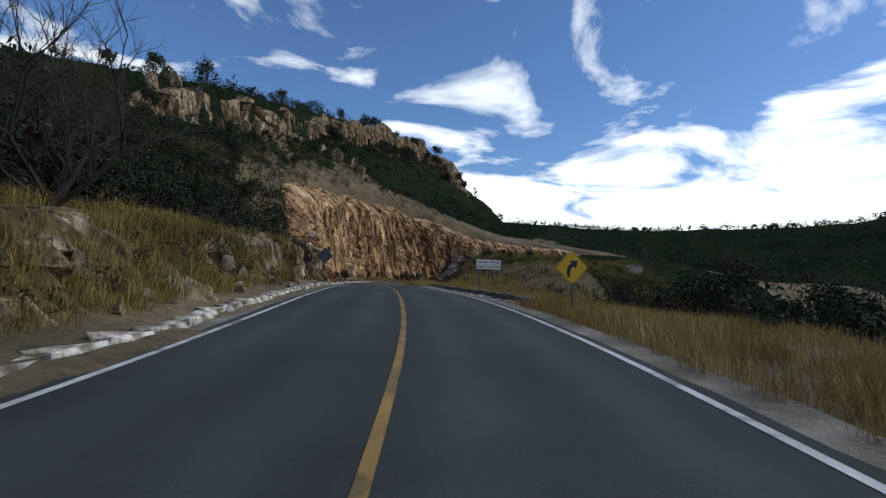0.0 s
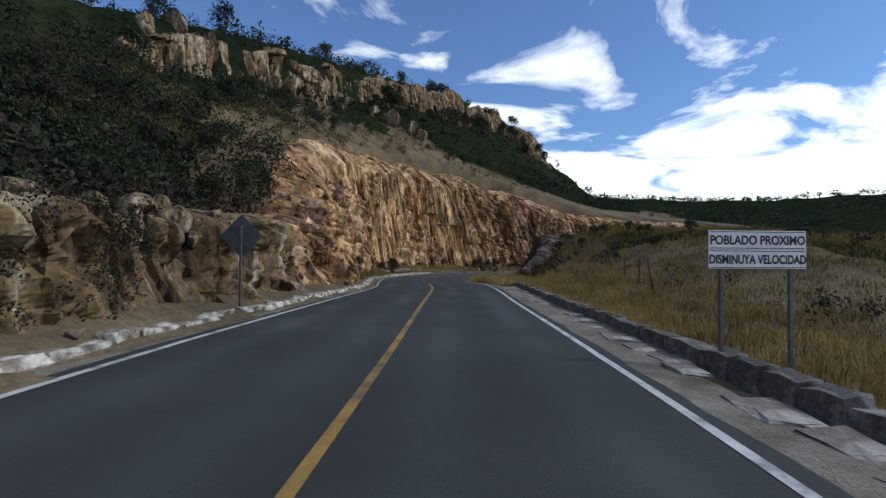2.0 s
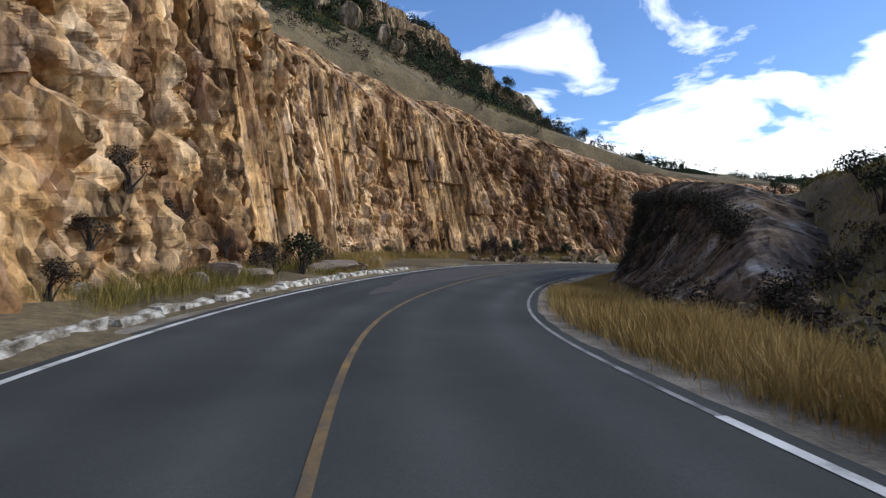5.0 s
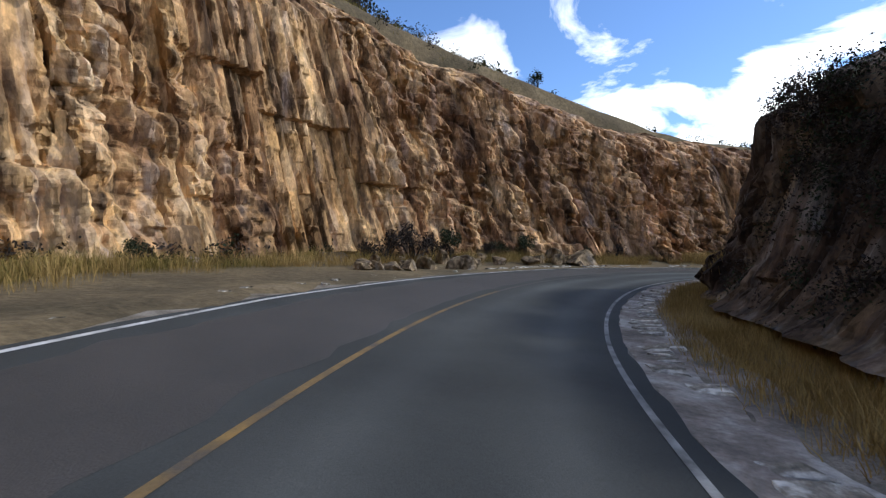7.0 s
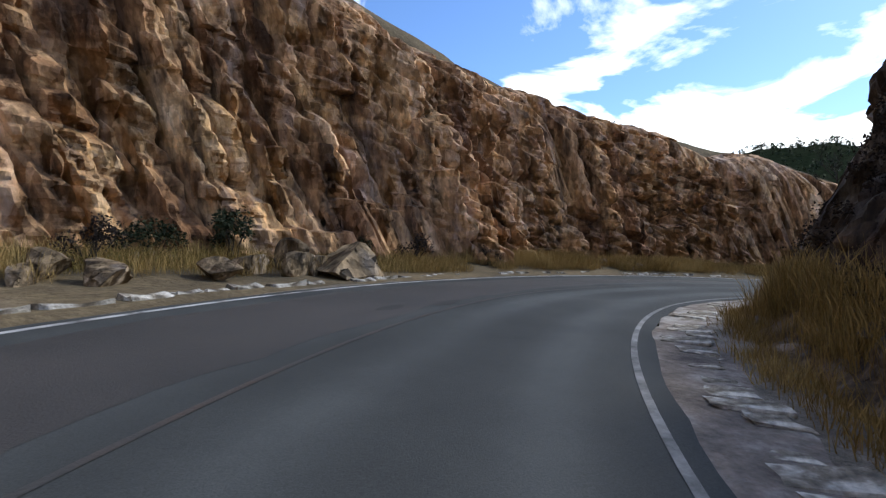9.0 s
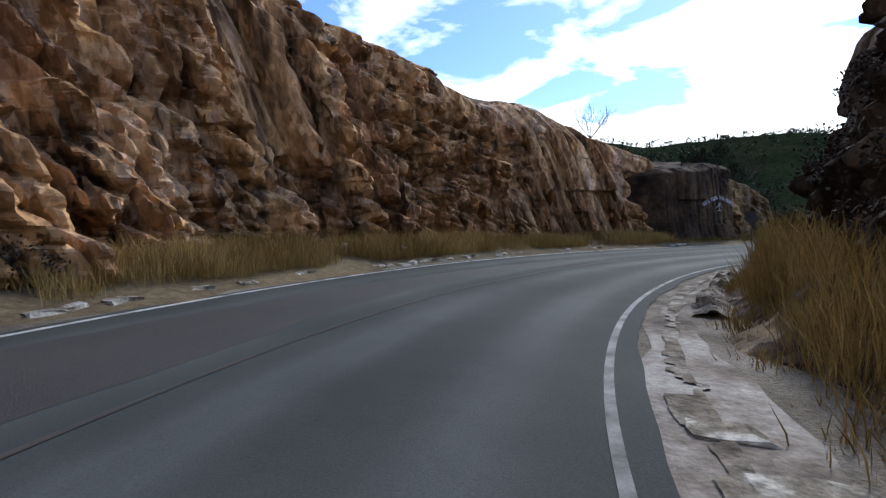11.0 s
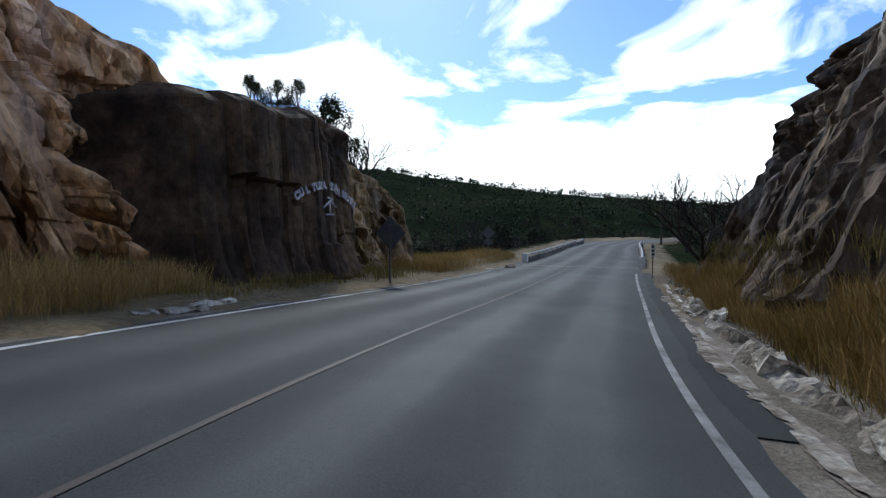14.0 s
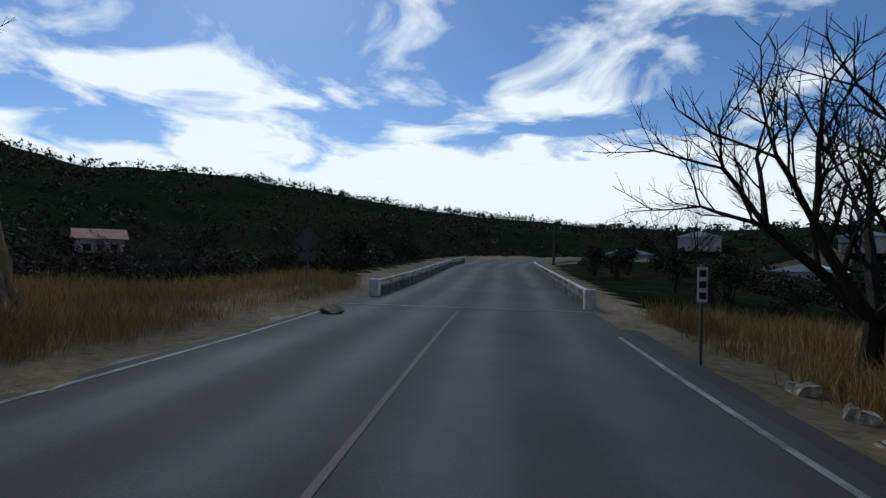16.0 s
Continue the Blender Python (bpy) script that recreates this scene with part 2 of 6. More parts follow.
def blend_rock(name, first, second):
    """Ochre stone passing into brown stone along the cut, by the mesh's own 'stone' attribute."""
    m = first.copy()
    m.name = name
    t = m.node_tree
    b = t.nodes["Principled BSDF"]
    src = b.inputs["Base Color"].links[0].from_socket
    at = t.nodes.new("ShaderNodeAttribute")
    at.attribute_name = "stone"
    hue = t.nodes.new("ShaderNodeMix")
    hue.data_type = "RGBA"
    hue.blend_type = "MULTIPLY"
    hue.inputs["B"].default_value = (*second, 1)
    t.links.new(at.outputs["Fac"], hue.inputs["Factor"])
    t.links.new(src, hue.inputs["A"])
    t.links.new(hue.outputs["Result"], b.inputs["Base Color"])
    return m


def block_tint(m, name):
    """Every joint-bound block weathers to its own shade, by the mesh's 'block' attribute."""
    m = m.copy()
    m.name = name
    t = m.node_tree
    b = t.nodes["Principled BSDF"]
    src = b.inputs["Base Color"].links[0].from_socket
    at = t.nodes.new("ShaderNodeAttribute")
    at.attribute_name = "block"
    ramp = t.nodes.new("ShaderNodeValToRGB")
    stops(ramp, [(0.18, (0.50, 0.42, 0.38)), (0.36, (0.86, 0.76, 0.68)), (0.52, (1.0, 0.98, 0.95)), (0.66, (1.18, 1.08, 0.86)), (0.82, (1.30, 1.32, 1.36))])
    t.links.new(at.outputs["Fac"], ramp.inputs[0])
    x = t.nodes.new("ShaderNodeMix")
    x.data_type = "RGBA"
    x.blend_type = "MULTIPLY"
    x.inputs["Factor"].default_value = 1.0
    t.links.new(src, x.inputs["A"])
    t.links.new(ramp.outputs[0], x.inputs["B"])
    t.links.new(x.outputs["Result"], b.inputs["Base Color"])
    return m


M_cliff = block_tint(blend_rock("ochre_rock_blend", M_ochre, (0.98, 0.95, 1.02)), "ochre_to_brown_rock")
# grey-brown rock, its colours lowered to carry part of the wall's shade
M_shadedrock = surface("shaded_grey_rock", [(0.28, (0.03, 0.023, 0.018)), (0.45, (0.075, 0.054, 0.039)), (0.6, (0.125, 0.092, 0.064)), (0.75, (0.19, 0.15, 0.105))], 0.45, (1, 1, 0.5), 10, 0.93, 3.0, 0.55, 1.0, 5.0, 0.2, streak=(0.025, 0.022, 0.02))
M_tan = surface("tan_rock", [(0.28, (0.06, 0.045, 0.028)), (0.42, (0.165, 0.12, 0.07)), (0.55, (0.28, 0.205, 0.12)), (0.70, (0.38, 0.295, 0.195))], 0.6, (1, 1, 0.5), 12, 0.93, 2.8, 0.6, 1.0, 5.0, 0.2, streak=(0.04, 0.032, 0.024))
# tan rock with the bank's shade put into its base colours; pale stains kept
M_shadedbank = block_tint(surface("shaded_streaked_tan_rock", [(0.28, (0.04, 0.03, 0.018)), (0.42, (0.10, 0.073, 0.04)), (0.55, (0.165, 0.12, 0.066)), (0.70, (0.24, 0.185, 0.115))], 0.6, (1, 1, 0.7), 12, 0.93, 2.8, 0.5, 1.0, 5.0, 0.2, streak=(0.06, 0.045, 0.03), pale=(0.62, 0.58, 0.48)), "streaked_tan_bank")
M_varnish = block_tint(surface("dark_varnished_rock", [(0.30, (0.016, 0.012, 0.010)), (0.44, (0.04, 0.029, 0.022)), (0.56, (0.08, 0.056, 0.038)), (0.70, (0.15, 0.105, 0.07))], 0.7, (1, 1, 0.8), 12, 0.93, 4.0, 0.55, 1.0, 6.0, 0.2), "dark_varnished_wall")
M_shadedwall = block_tint(M_shadedrock, "grey_rock_wall")
M_tanwall = block_tint(M_tan, "tan_rock_wall")
M_ground = surface("dry_soil", [(0.28, (0.06, 0.05, 0.03)), (0.45, (0.11, 0.086, 0.052)), (0.58, (0.16, 0.122, 0.07)), (0.75, (0.21, 0.165, 0.11))], 0.25, (1, 1, 1), 10, 0.96, 5.0, 0.4, 0.8, 9.0, 0.15)
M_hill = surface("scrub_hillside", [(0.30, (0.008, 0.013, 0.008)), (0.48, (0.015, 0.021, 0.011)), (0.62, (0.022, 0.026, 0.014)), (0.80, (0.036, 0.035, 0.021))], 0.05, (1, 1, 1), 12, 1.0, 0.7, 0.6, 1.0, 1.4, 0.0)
M_shoulder = surface("gravel_shoulder", [(0.3, (0.10, 0.085, 0.065)), (0.5, (0.19, 0.165, 0.13)), (0.7, (0.30, 0.27, 0.23))], 1.4, (1, 1, 1), 9, 0.95, 25, 0.4, 0.7, 40, 0.2)
M_kerb = surface("whitewashed_stone", [(0.32, (0.09, 0.075, 0.055)), (0.47, (0.24, 0.21, 0.165)), (0.60, (0.50, 0.475, 0.42))], 2.6, (1, 1, 1), 9, 0.9, 10, 0.4, 0.8, 16, 0.2, 0, 0.3)
M_oldconcrete = surface("old_pale_concrete", [(0.34, (0.075, 0.06, 0.045)), (0.48, (0.19, 0.16, 0.125)), (0.62, (0.38, 0.35, 0.30))], 2.2, (1, 1, 1), 10, 0.92, 9, 0.5, 0.8, 16, 0.2)
M_kerbdark = surface("old_mortared_stone", [(0.30, (0.05, 0.047, 0.042)), (0.5, (0.11, 0.10, 0.088)), (0.68, (0.24, 0.22, 0.20))], 2.0, (1, 1, 1), 9, 0.95, 14, 0.35, 0.6, 22, 0.2, 0, 0.25)
M_apron = surface("cracked_concrete", [(0.32, (0.10, 0.082, 0.068)), (0.48, (0.22, 0.185, 0.155)), (0.62, (0.40, 0.37, 0.33))], 0.9, (1, 1, 1), 10, 0.92, 10, 0.35, 0.6, 18, 0.2)
M_boulder = surface("weathered_boulder", [(0.30, (0.12, 0.095, 0.075)), (0.5, (0.27, 0.215, 0.165)), (0.68, (0.42, 0.36, 0.29))], 1.3, (1, 1, 1), 9, 0.93, 9, 0.35, 0.8, 12, 0.2, 0, 0.2)
M_grass = island_tint(surface("dry_grass", [(0.3, (0.19, 0.122, 0.036)), (0.5, (0.31, 0.212, 0.075)), (0.7, (0.43, 0.31, 0.125))], 0.5, (1, 1, 1), 6, 0.9, 6, 0.2, 0, 1, 0.15), 0.35)
M_green = island_tint(surface("yellow_green_grass", [(0.3, (0.10, 0.085, 0.024)), (0.5, (0.175, 0.138, 0.038)), (0.7, (0.28, 0.20, 0.06))], 0.5, (1, 1, 1), 6, 0.9, 6, 0.2, 0, 1, 0.15), 0.35)
M_leaf = island_tint(surface("juniper_leaf", [(0.3, (0.011, 0.017, 0.008)), (0.55, (0.024, 0.034, 0.014)), (0.75, (0.048, 0.056, 0.024))], 1.5, (1, 1, 1), 5, 0.8, 9, 0.3, 0, 1, 0.2), 0.45)
M_twigs = island_tint(surface("dry_twig", [(0.3, (0.022, 0.017, 0.014)), (0.6, (0.05, 0.04, 0.033))], 2, (1, 1, 1), 5, 0.95, 9, 0.3, 0, 1, 0.1), 0.4)
M_bark = surface("dark_bark", [(0.3, (0.020, 0.017, 0.015)), (0.6, (0.05, 0.042, 0.036)), (0.8, (0.09, 0.078, 0.068))], 4, (1, 1, 0.3), 7, 0.95, 18, 0.3, 0.6, 25, 0.15)
M_yellowsign = surface("yellow_sign_face", [(0.3, (0.60, 0.36, 0.012)), (0.7, (0.70, 0.44, 0.02))], 2, (1, 1, 1), 4, 0.45, 20, 0.07, 0, 1, 0.4)
M_black = surface("black_sign_paint", [(0.3, (0.010, 0.010, 0.010)), (0.7, (0.02, 0.02, 0.02))], 3, (1, 1, 1), 4, 0.5, 20, 0.1, 0, 1, 0.4)
M_whitesign = surface("white_sign_face", [(0.3, (0.62, 0.62, 0.63)), (0.7, (0.76, 0.76, 0.76))], 2.5, (1, 1, 1), 5, 0.45, 20, 0.06, 0, 1, 0.4)
M_signback = surface("grey_sign_back", [(0.3, (0.055, 0.06, 0.068)), (0.7, (0.10, 0.108, 0.118))], 3, (1, 1, 1), 6, 0.6, 25, 0.15, 0, 1, 0.4, 0.3)
M_post = surface("galvanised_post", [(0.3, (0.07, 0.068, 0.064)), (0.7, (0.15, 0.145, 0.135))], 5, (1, 1, 1), 6, 0.6, 30, 0.2, 0.1, 50, 0.4, 0.4)
M_wood = surface("weathered_wood", [(0.3, (0.05, 0.04, 0.032)), (0.7, (0.14, 0.115, 0.09))], 6, (1, 1, 0.2), 7, 0.95, 30, 0.3, 0.5, 40, 0.15)
M_wire = surface("rusty_wire", [(0.3, (0.06, 0.04, 0.03)), (0.7, (0.12, 0.09, 0.07))], 8, (1, 1, 1), 3, 0.7, 30, 0.2, 0, 1, 0.3, 0.5)
M_concrete = surface("whitewashed_concrete", [(0.32, (0.26, 0.25, 0.24)), (0.5, (0.50, 0.49, 0.47)), (0.68, (0.64, 0.63, 0.61))], 1.6, (1, 1, 1), 9, 0.85, 12, 0.2, 0.4, 25, 0.25)
M_roofred = surface("faded_red_roof", [(0.3, (0.33, 0.15, 0.11)), (0.7, (0.48, 0.25, 0.20))], 1.0, (1, 1, 1), 6, 0.8, 8, 0.2, 0.2, 10, 0.2)
M_roofwhite = surface("pale_sheet_roof", [(0.3, (0.50, 0.52, 0.55)), (0.7, (0.70, 0.72, 0.74))], 0.8, (1, 1, 1), 6, 0.5, 8, 0.12, 0.2, 10, 0.3)
M_wall = surface("plaster_wall", [(0.3, (0.30, 0.27, 0.24)), (0.7, (0.48, 0.45, 0.41))], 0.8, (1, 1, 1), 6, 0.9, 8, 0.15, 0.2, 14, 0.2)
M_glassdark = surface("dark_window", [(0.3, (0.012, 0.014, 0.016)), (0.7, (0.03, 0.033, 0.036))], 3, (1, 1, 1), 3, 0.15, 8, 0.1, 0, 1, 0.6)
M_paint = surface("pale_lettering_paint", [(0.32, (0.16, 0.14, 0.16)), (0.5, (0.42, 0.40, 0.45)), (0.7, (0.55, 0.53, 0.58))], 3, (1, 1, 1), 8, 0.9, 14, 0.25, 0, 1, 0.2)


# ---- making meshes ----
def mesh_from(name, verts, faces, smooth=False):
    me = bpy.data.meshes.new(name)
    verts = np.asarray(verts, dtype=np.float64).reshape(-1, 3)
    if isinstance(faces, np.ndarray):
        n, k = faces.shape
        me.vertices.add(len(verts))
        me.vertices.foreach_set("co", verts.ravel())
        me.loops.add(n * k)
        me.loops.foreach_set("vertex_index", faces.astype(np.int32).ravel())
        me.polygons.add(n)
        me.polygons.foreach_set("loop_start", np.arange(0, n * k, k, dtype=np.int32))
        me.update(calc_edges=True)
    else:
        me.from_pydata([tuple(v) for v in verts], [], faces)
        me.update()
    me.polygons.foreach_set("use_smooth", [smooth] * len(me.polygons))
    return me


def thing(name, me, material, label="", category="", group="", kind=""):
    ob = new(name, me)
    if me is not None and material:
        me.materials.append(material)
    return tagged(ob, label, category, group, kind)


def part(name, data, material, parent, label=""):
    """Link a bmesh or mesh as one object under a thing or a part."""
    if isinstance(data, bmesh.types.BMesh):
        me = bpy.data.meshes.new(name)
        data.to_mesh(me)
        data.free()
    else:
        me = data
    if material and not me.materials:
        me.materials.append(material)
    ob = new(name, me)
    ob.parent = parent
    return tagged(ob, label)


def box_bm(size, at=(0, 0, 0), bevel=0.0, rot=None):
    bm = bmesh.new()
    bmesh.ops.create_cube(bm, size=1)
    bmesh.ops.scale(bm, vec=size, verts=bm.verts)
    if bevel:
        bmesh.ops.bevel(bm, geom=bm.edges[:], offset=bevel, segments=1, affect="EDGES")
    if rot is not None:
        bmesh.ops.transform(bm, matrix=rot, verts=bm.verts)
    bmesh.ops.translate(bm, vec=at, verts=bm.verts)
    return bm


def tube_bm(a, b, r0, r1, sides=8, bm=None):
    bm = bm or bmesh.new()
    a, b = Vector(a), Vector(b)
    d = (b - a).normalized()
    u = d.orthogonal().normalized()
    v = d.cross(u)
    rings = []
    for p, r in ((a, r0), (b, r1)):
        rings.append([bm.verts.new(p + r * (math.cos(2 * math.pi * k / sides) * u + math.sin(2 * math.pi * k / sides) * v)) for k in range(sides)])
    for k in range(sides):
        bm.faces.new((rings[0][k], rings[0][(k + 1) % sides], rings[1][(k + 1) % sides], rings[1][k]))
    bm.faces.new(rings[0][::-1])
    bm.faces.new(rings[1])
    return bm


def grid_faces(rows, cols):
    i = np.arange(rows - 1)[:, None] * cols + np.arange(cols - 1)[None]
    i = i.ravel()
    return np.stack([i, i + 1, i + cols + 1, i + cols], 1)


def hash01(i, j, k):
    h = np.sin(i * 127.1 + j * 311.7 + k * 74.7) * 43758.5453
    return h - np.floor(h)


def columns(u, v, seed, tilt):
    """Upright columns with straight, slightly leaning sides, broken across by ledges: how far each flat face stands out, the distance to the side, and a number of its own."""
    iu = np.floor(u)
    f1, f2 = np.full(u.shape, 9.0), np.full(u.shape, 9.0)
    own, tag = np.zeros(u.shape), np.zeros(u.shape)
    for a in (-2, -1, 0, 1, 2):
        ci = iu + a
        zero = 0 * ci
        px = ci + 0.08 + 0.84 * hash01(ci, zero, seed) + tilt * v * (hash01(ci, zero, seed + 1.9) - 0.5)
        tall = 0.5 + 1.4 * hash01(ci, zero, seed + 2.7)
        vv = v * tall + 5 * hash01(ci, zero, seed + 3.3)
        row = np.floor(vv)
        d = np.abs(u - px)
        high = 0.75 * hash01(ci, zero, seed + 7.7) + 0.5 * hash01(ci, row, seed + 8.3) - 0.6 + 1.3 * (u - px) * (hash01(ci, row, seed + 9.1) - 0.45) + 0.35 * (vv - row - 0.5) * (hash01(ci, row, seed + 5.9) - 0.6)
        near = d < f1
        f2 = np.where(near, f1, np.minimum(f2, d))
        own = np.where(near, high, own)
        tag = np.where(near, 0.6 * hash01(ci, zero, seed + 13.7) + 0.4 * hash01(ci, row, seed + 15.1), tag)
        f1 = np.minimum(f1, d)
    return own, f2 - f1, tag


def wave(x, y, seed=0.0):
    """Smooth value noise, two octaves."""
    def one(a, b, s):
        ia, ib = np.floor(a), np.floor(b)
        fa, fb = a - ia, b - ib
        fa, fb = fa * fa * (3 - 2 * fa), fb * fb * (3 - 2 * fb)
        h = lambda p, q: hash01(p, q, s)
        return (h(ia, ib) * (1 - fa) + h(ia + 1, ib) * fa) * (1 - fb) + (h(ia, ib + 1) * (1 - fa) + h(ia + 1, ib + 1) * fa) * fb
    return one(x, y, seed) * 0.67 + one(x * 2.3 + 5, y * 2.3 + 9, seed + 1.7) * 0.33


# ---- the road's line ----
ROAD_XY = np.array([(0.2, -14.0), (-0.3, -4.0), (-0.5, 6.0), (-1.3, 15.9), (-2.5, 25.8), (-3.9, 35.6), (-5.5, 45.5), (-7.9, 55.5), (-7.8, 65.7), (-5.8, 75.9), (-0.9, 85.4), (7.5, 92.3),
                    (17.9, 94.7), (28.5, 93.7), (38.0, 89.8), (47.0, 85.5), (56.0, 80.9), (65.0, 76.4), (73.9, 71.9), (82.4, 66.0), (89.0, 58.5), (93.0, 49.0), (95.0, 39.0)])
ROAD_Z = np.array([-0.49, -0.16, 0.2, 0.47, 0.49, 0.38, 0.27, 0.07, -0.13, -0.27, -0.33, -0.52, -0.88, -1.32, -1.67, -1.84, -1.77, -1.57, -1.33, -1.06, -0.9, -0.9, -1.0])
ROAD_BANK = np.array([0.009, 0.01, 0.001, -0.019, -0.029, -0.01, 0.02, -0.019, -0.062, -0.092, -0.045, -0.028, -0.042, -0.039, -0.02, 0.0, -0.008, -0.017, -0.013, -0.01, -0.008, -0.006, -0.005])


def spline(t, y, q):
    n, h = len(t), np.diff(t)
    A, r = np.eye(n), np.zeros(n)
    for i in range(1, n - 1):
        A[i, i - 1], A[i, i], A[i, i + 1] = h[i - 1], 2 * (h[i - 1] + h[i]), h[i]
        r[i] = 6 * ((y[i + 1] - y[i]) / h[i] - (y[i] - y[i - 1]) / h[i - 1])
    m = np.linalg.solve(A, r)
    k = np.clip(np.searchsorted(t, q) - 1, 0, n - 2)
    a, b = t[k + 1] - q, q - t[k]
    return (m[k] * a**3 + m[k + 1] * b**3) / (6 * h[k]) + (y[k] / h[k] - m[k] * h[k] / 6) * a + (y[k + 1] / h[k] - m[k + 1] * h[k] / 6) * b


knot = np.r_[0, np.cumsum(np.hypot(*np.diff(ROAD_XY, axis=0).T))]
SL = np.arange(0, knot[-1], 0.5)
LX, LY, LZ, LB = spline(knot, ROAD_XY[:, 0], SL), spline(knot, ROAD_XY[:, 1], SL), spline(knot, ROAD_Z, SL), np.interp(SL, knot, ROAD_BANK)
TX, TY = np.gradient(LX), np.gradient(LY)
tl = np.hypot(TX, TY)
TX, TY = TX / tl, TY / tl
HALF = 2.99


def at_road(s, l, up=0.0, bank=True):
    """World places at s metres along the road and l metres to the right of its middle."""
    s, l = np.broadcast_arrays(np.asarray(s, float), np.asarray(l, float))
    f = lambda a: np.interp(s, SL, a)
    z = f(LZ) + up + (np.clip(l, -4, 4) * f(LB) if bank else 0)
    return np.stack([f(LX) + l * f(TY), f(LY) - l * f(TX), z], -1)


def spot(s, l, up=0.0):
    return Vector(at_road(s, l, up).tolist())


def heading(s):
    """Turn about z that points +y along the road."""
    return math.degrees(math.atan2(-float(np.interp(s, SL, TX)), float(np.interp(s, SL, TY))))


def nearest(x, y):
    s, l = np.zeros(len(x)), np.zeros(len(x))
    for i in range(0, len(x), 4000):
        dx, dy = x[i:i + 4000, None] - LX[None], y[i:i + 4000, None] - LY[None]
        k = (dx * dx + dy * dy).argmin(1)
        j = np.arange(len(k))
        s[i:i + 4000] = SL[k]
        l[i:i + 4000] = dx[j, k] * TY[k] - dy[j, k] * TX[k]
        far = np.hypot(dx[j, k], dy[j, k])
        l[i:i + 4000] = np.sign(l[i:i + 4000]) * far
    return s, l


# ---- the lie of the land: metres along the road, then foot and height of the rock on each side ----
FOOT_L = np.array([(0, 5.1), (28, 5.0), (49, 4.75), (60, 4.9), (74, 5.3), (81, 6.2), (86, 8.3), (91, 10.2), (97, 10.3), (103, 9.7), (108, 8.6), (112, 6.6), (117, 5.4), (122, 5.1), (127, 5.6), (133, 6.7), (137, 6.9), (140, 6.6), (144.5, 6.6), (150, 6.4), (153, 5.8), (155, 4.9)]).T
TOP_L = np.array([(0, 1.7), (25, 1.9), (40, 2.1), (50.6, 2.6), (51.4, 1.0), (54, 1.1), (56, 2.6), (60, 5.0), (66, 8.2), (73, 11.0), (81, 13.0), (91, 15.2), (100, 15.8), (108, 14.1), (114, 11.5), (118, 9.8), (121, 8.9), (125, 8.8), (130, 8.6), (133.5, 8.3), (136, 8.0), (138.5, 7.5), (141, 6.5), (143, 5.5), (145, 4.9), (147, 4.4), (149.5, 3.5), (151.0, 2.5), (151.6, 0.4), (155, 0.3)]).T
RISE_L = np.array([(0, 0.45), (22, 0.46), (40, 0.50), (56, 0.52), (70, 0.5), (78, 0.48), (88, 0.62), (100, 0.86), (110, 0.5), (117, 0.32), (125, 0.22), (135, 0.12), (145, 0.03), (155, -0.05), (220, 0.0)]).T
FOOT_R = np.array([(70, 7.6), (82, 7.0), (92, 6.3), (100, 5.7), (108, 5.3), (114, 5.1), (119, 5.1), (124, 5.2), (129, 4.9), (133, 4.6), (137, 4.9), (141, 5.5), (145, 5.4), (148, 5.2), (150, 5.15), (151, 5.7), (152, 8.2)]).T
TOP_R = np.array([(66, 0), (70, 0.2), (74, 0.9), (77, 2.2), (81, 3.4), (86, 4.1), (92, 4.7), (104, 5.2), (120, 5.8), (130, 5.8), (138, 5.8), (145, 6.2), (148, 6.0), (150, 5.4), (151, 4.6), (151.6, 3.4), (152, 0)]).T
LEAN_R = np.array([(72, 0.8), (82, 0.62), (88, 0.42), (95, 0.25), (100, 0.3), (106, 0.5), (116, 0.45), (123, 0.3), (130, 0.3), (136, 0.3), (142, 0.3), (147, 0.34), (152, 0.42)]).T
RING = np.array([(-190, 4), (-165, 3), (-150, 2.6), (-123, 2.4), (-110, 3.9), (-100, 4.8), (-87, 6.4), (-74, 6.0), (-68, 6.8), (-63, 9.2), (-56, 9.4), (-49, 7.4), (-38, 6.8), (-20, 7.1), (-10, 7.6), (2, 8.4), (12, 10.0), (24, 15.0), (40, 19), (75, 18), (110, 12), (150, 6), (180, 4)]).T


def smooth01(a, b, x):
    t = np.clip((x - a) / (b - a), 0, 1)
    return t * t * (3 - 2 * t)


RIM = np.array([(-52, 38, 20), (-42, 60, 25.5), (-36, 80, 30.5), (-31.5, 98, 34), (-27, 135, 43), (-22, 180, 51.5), (-16, 215, 57.5), (-9, 238, 61.5), (-3, 244, 59.5), (3, 240, 53), (8, 228, 39)], float)
rim_knot = np.r_[0, np.cumsum(np.hypot(*np.diff(RIM[:, :2], axis=0).T))]
RIM_U = np.arange(0, rim_knot[-1], 1.0)
RX, RY, RZ = (np.interp(RIM_U, rim_knot, RIM[:, k]) for k in range(3))
RTX, RTY = np.gradient(RX), np.gradient(RY)
RTX, RTY = RTX / np.hypot(RTX, RTY), RTY / np.hypot(RTX, RTY)


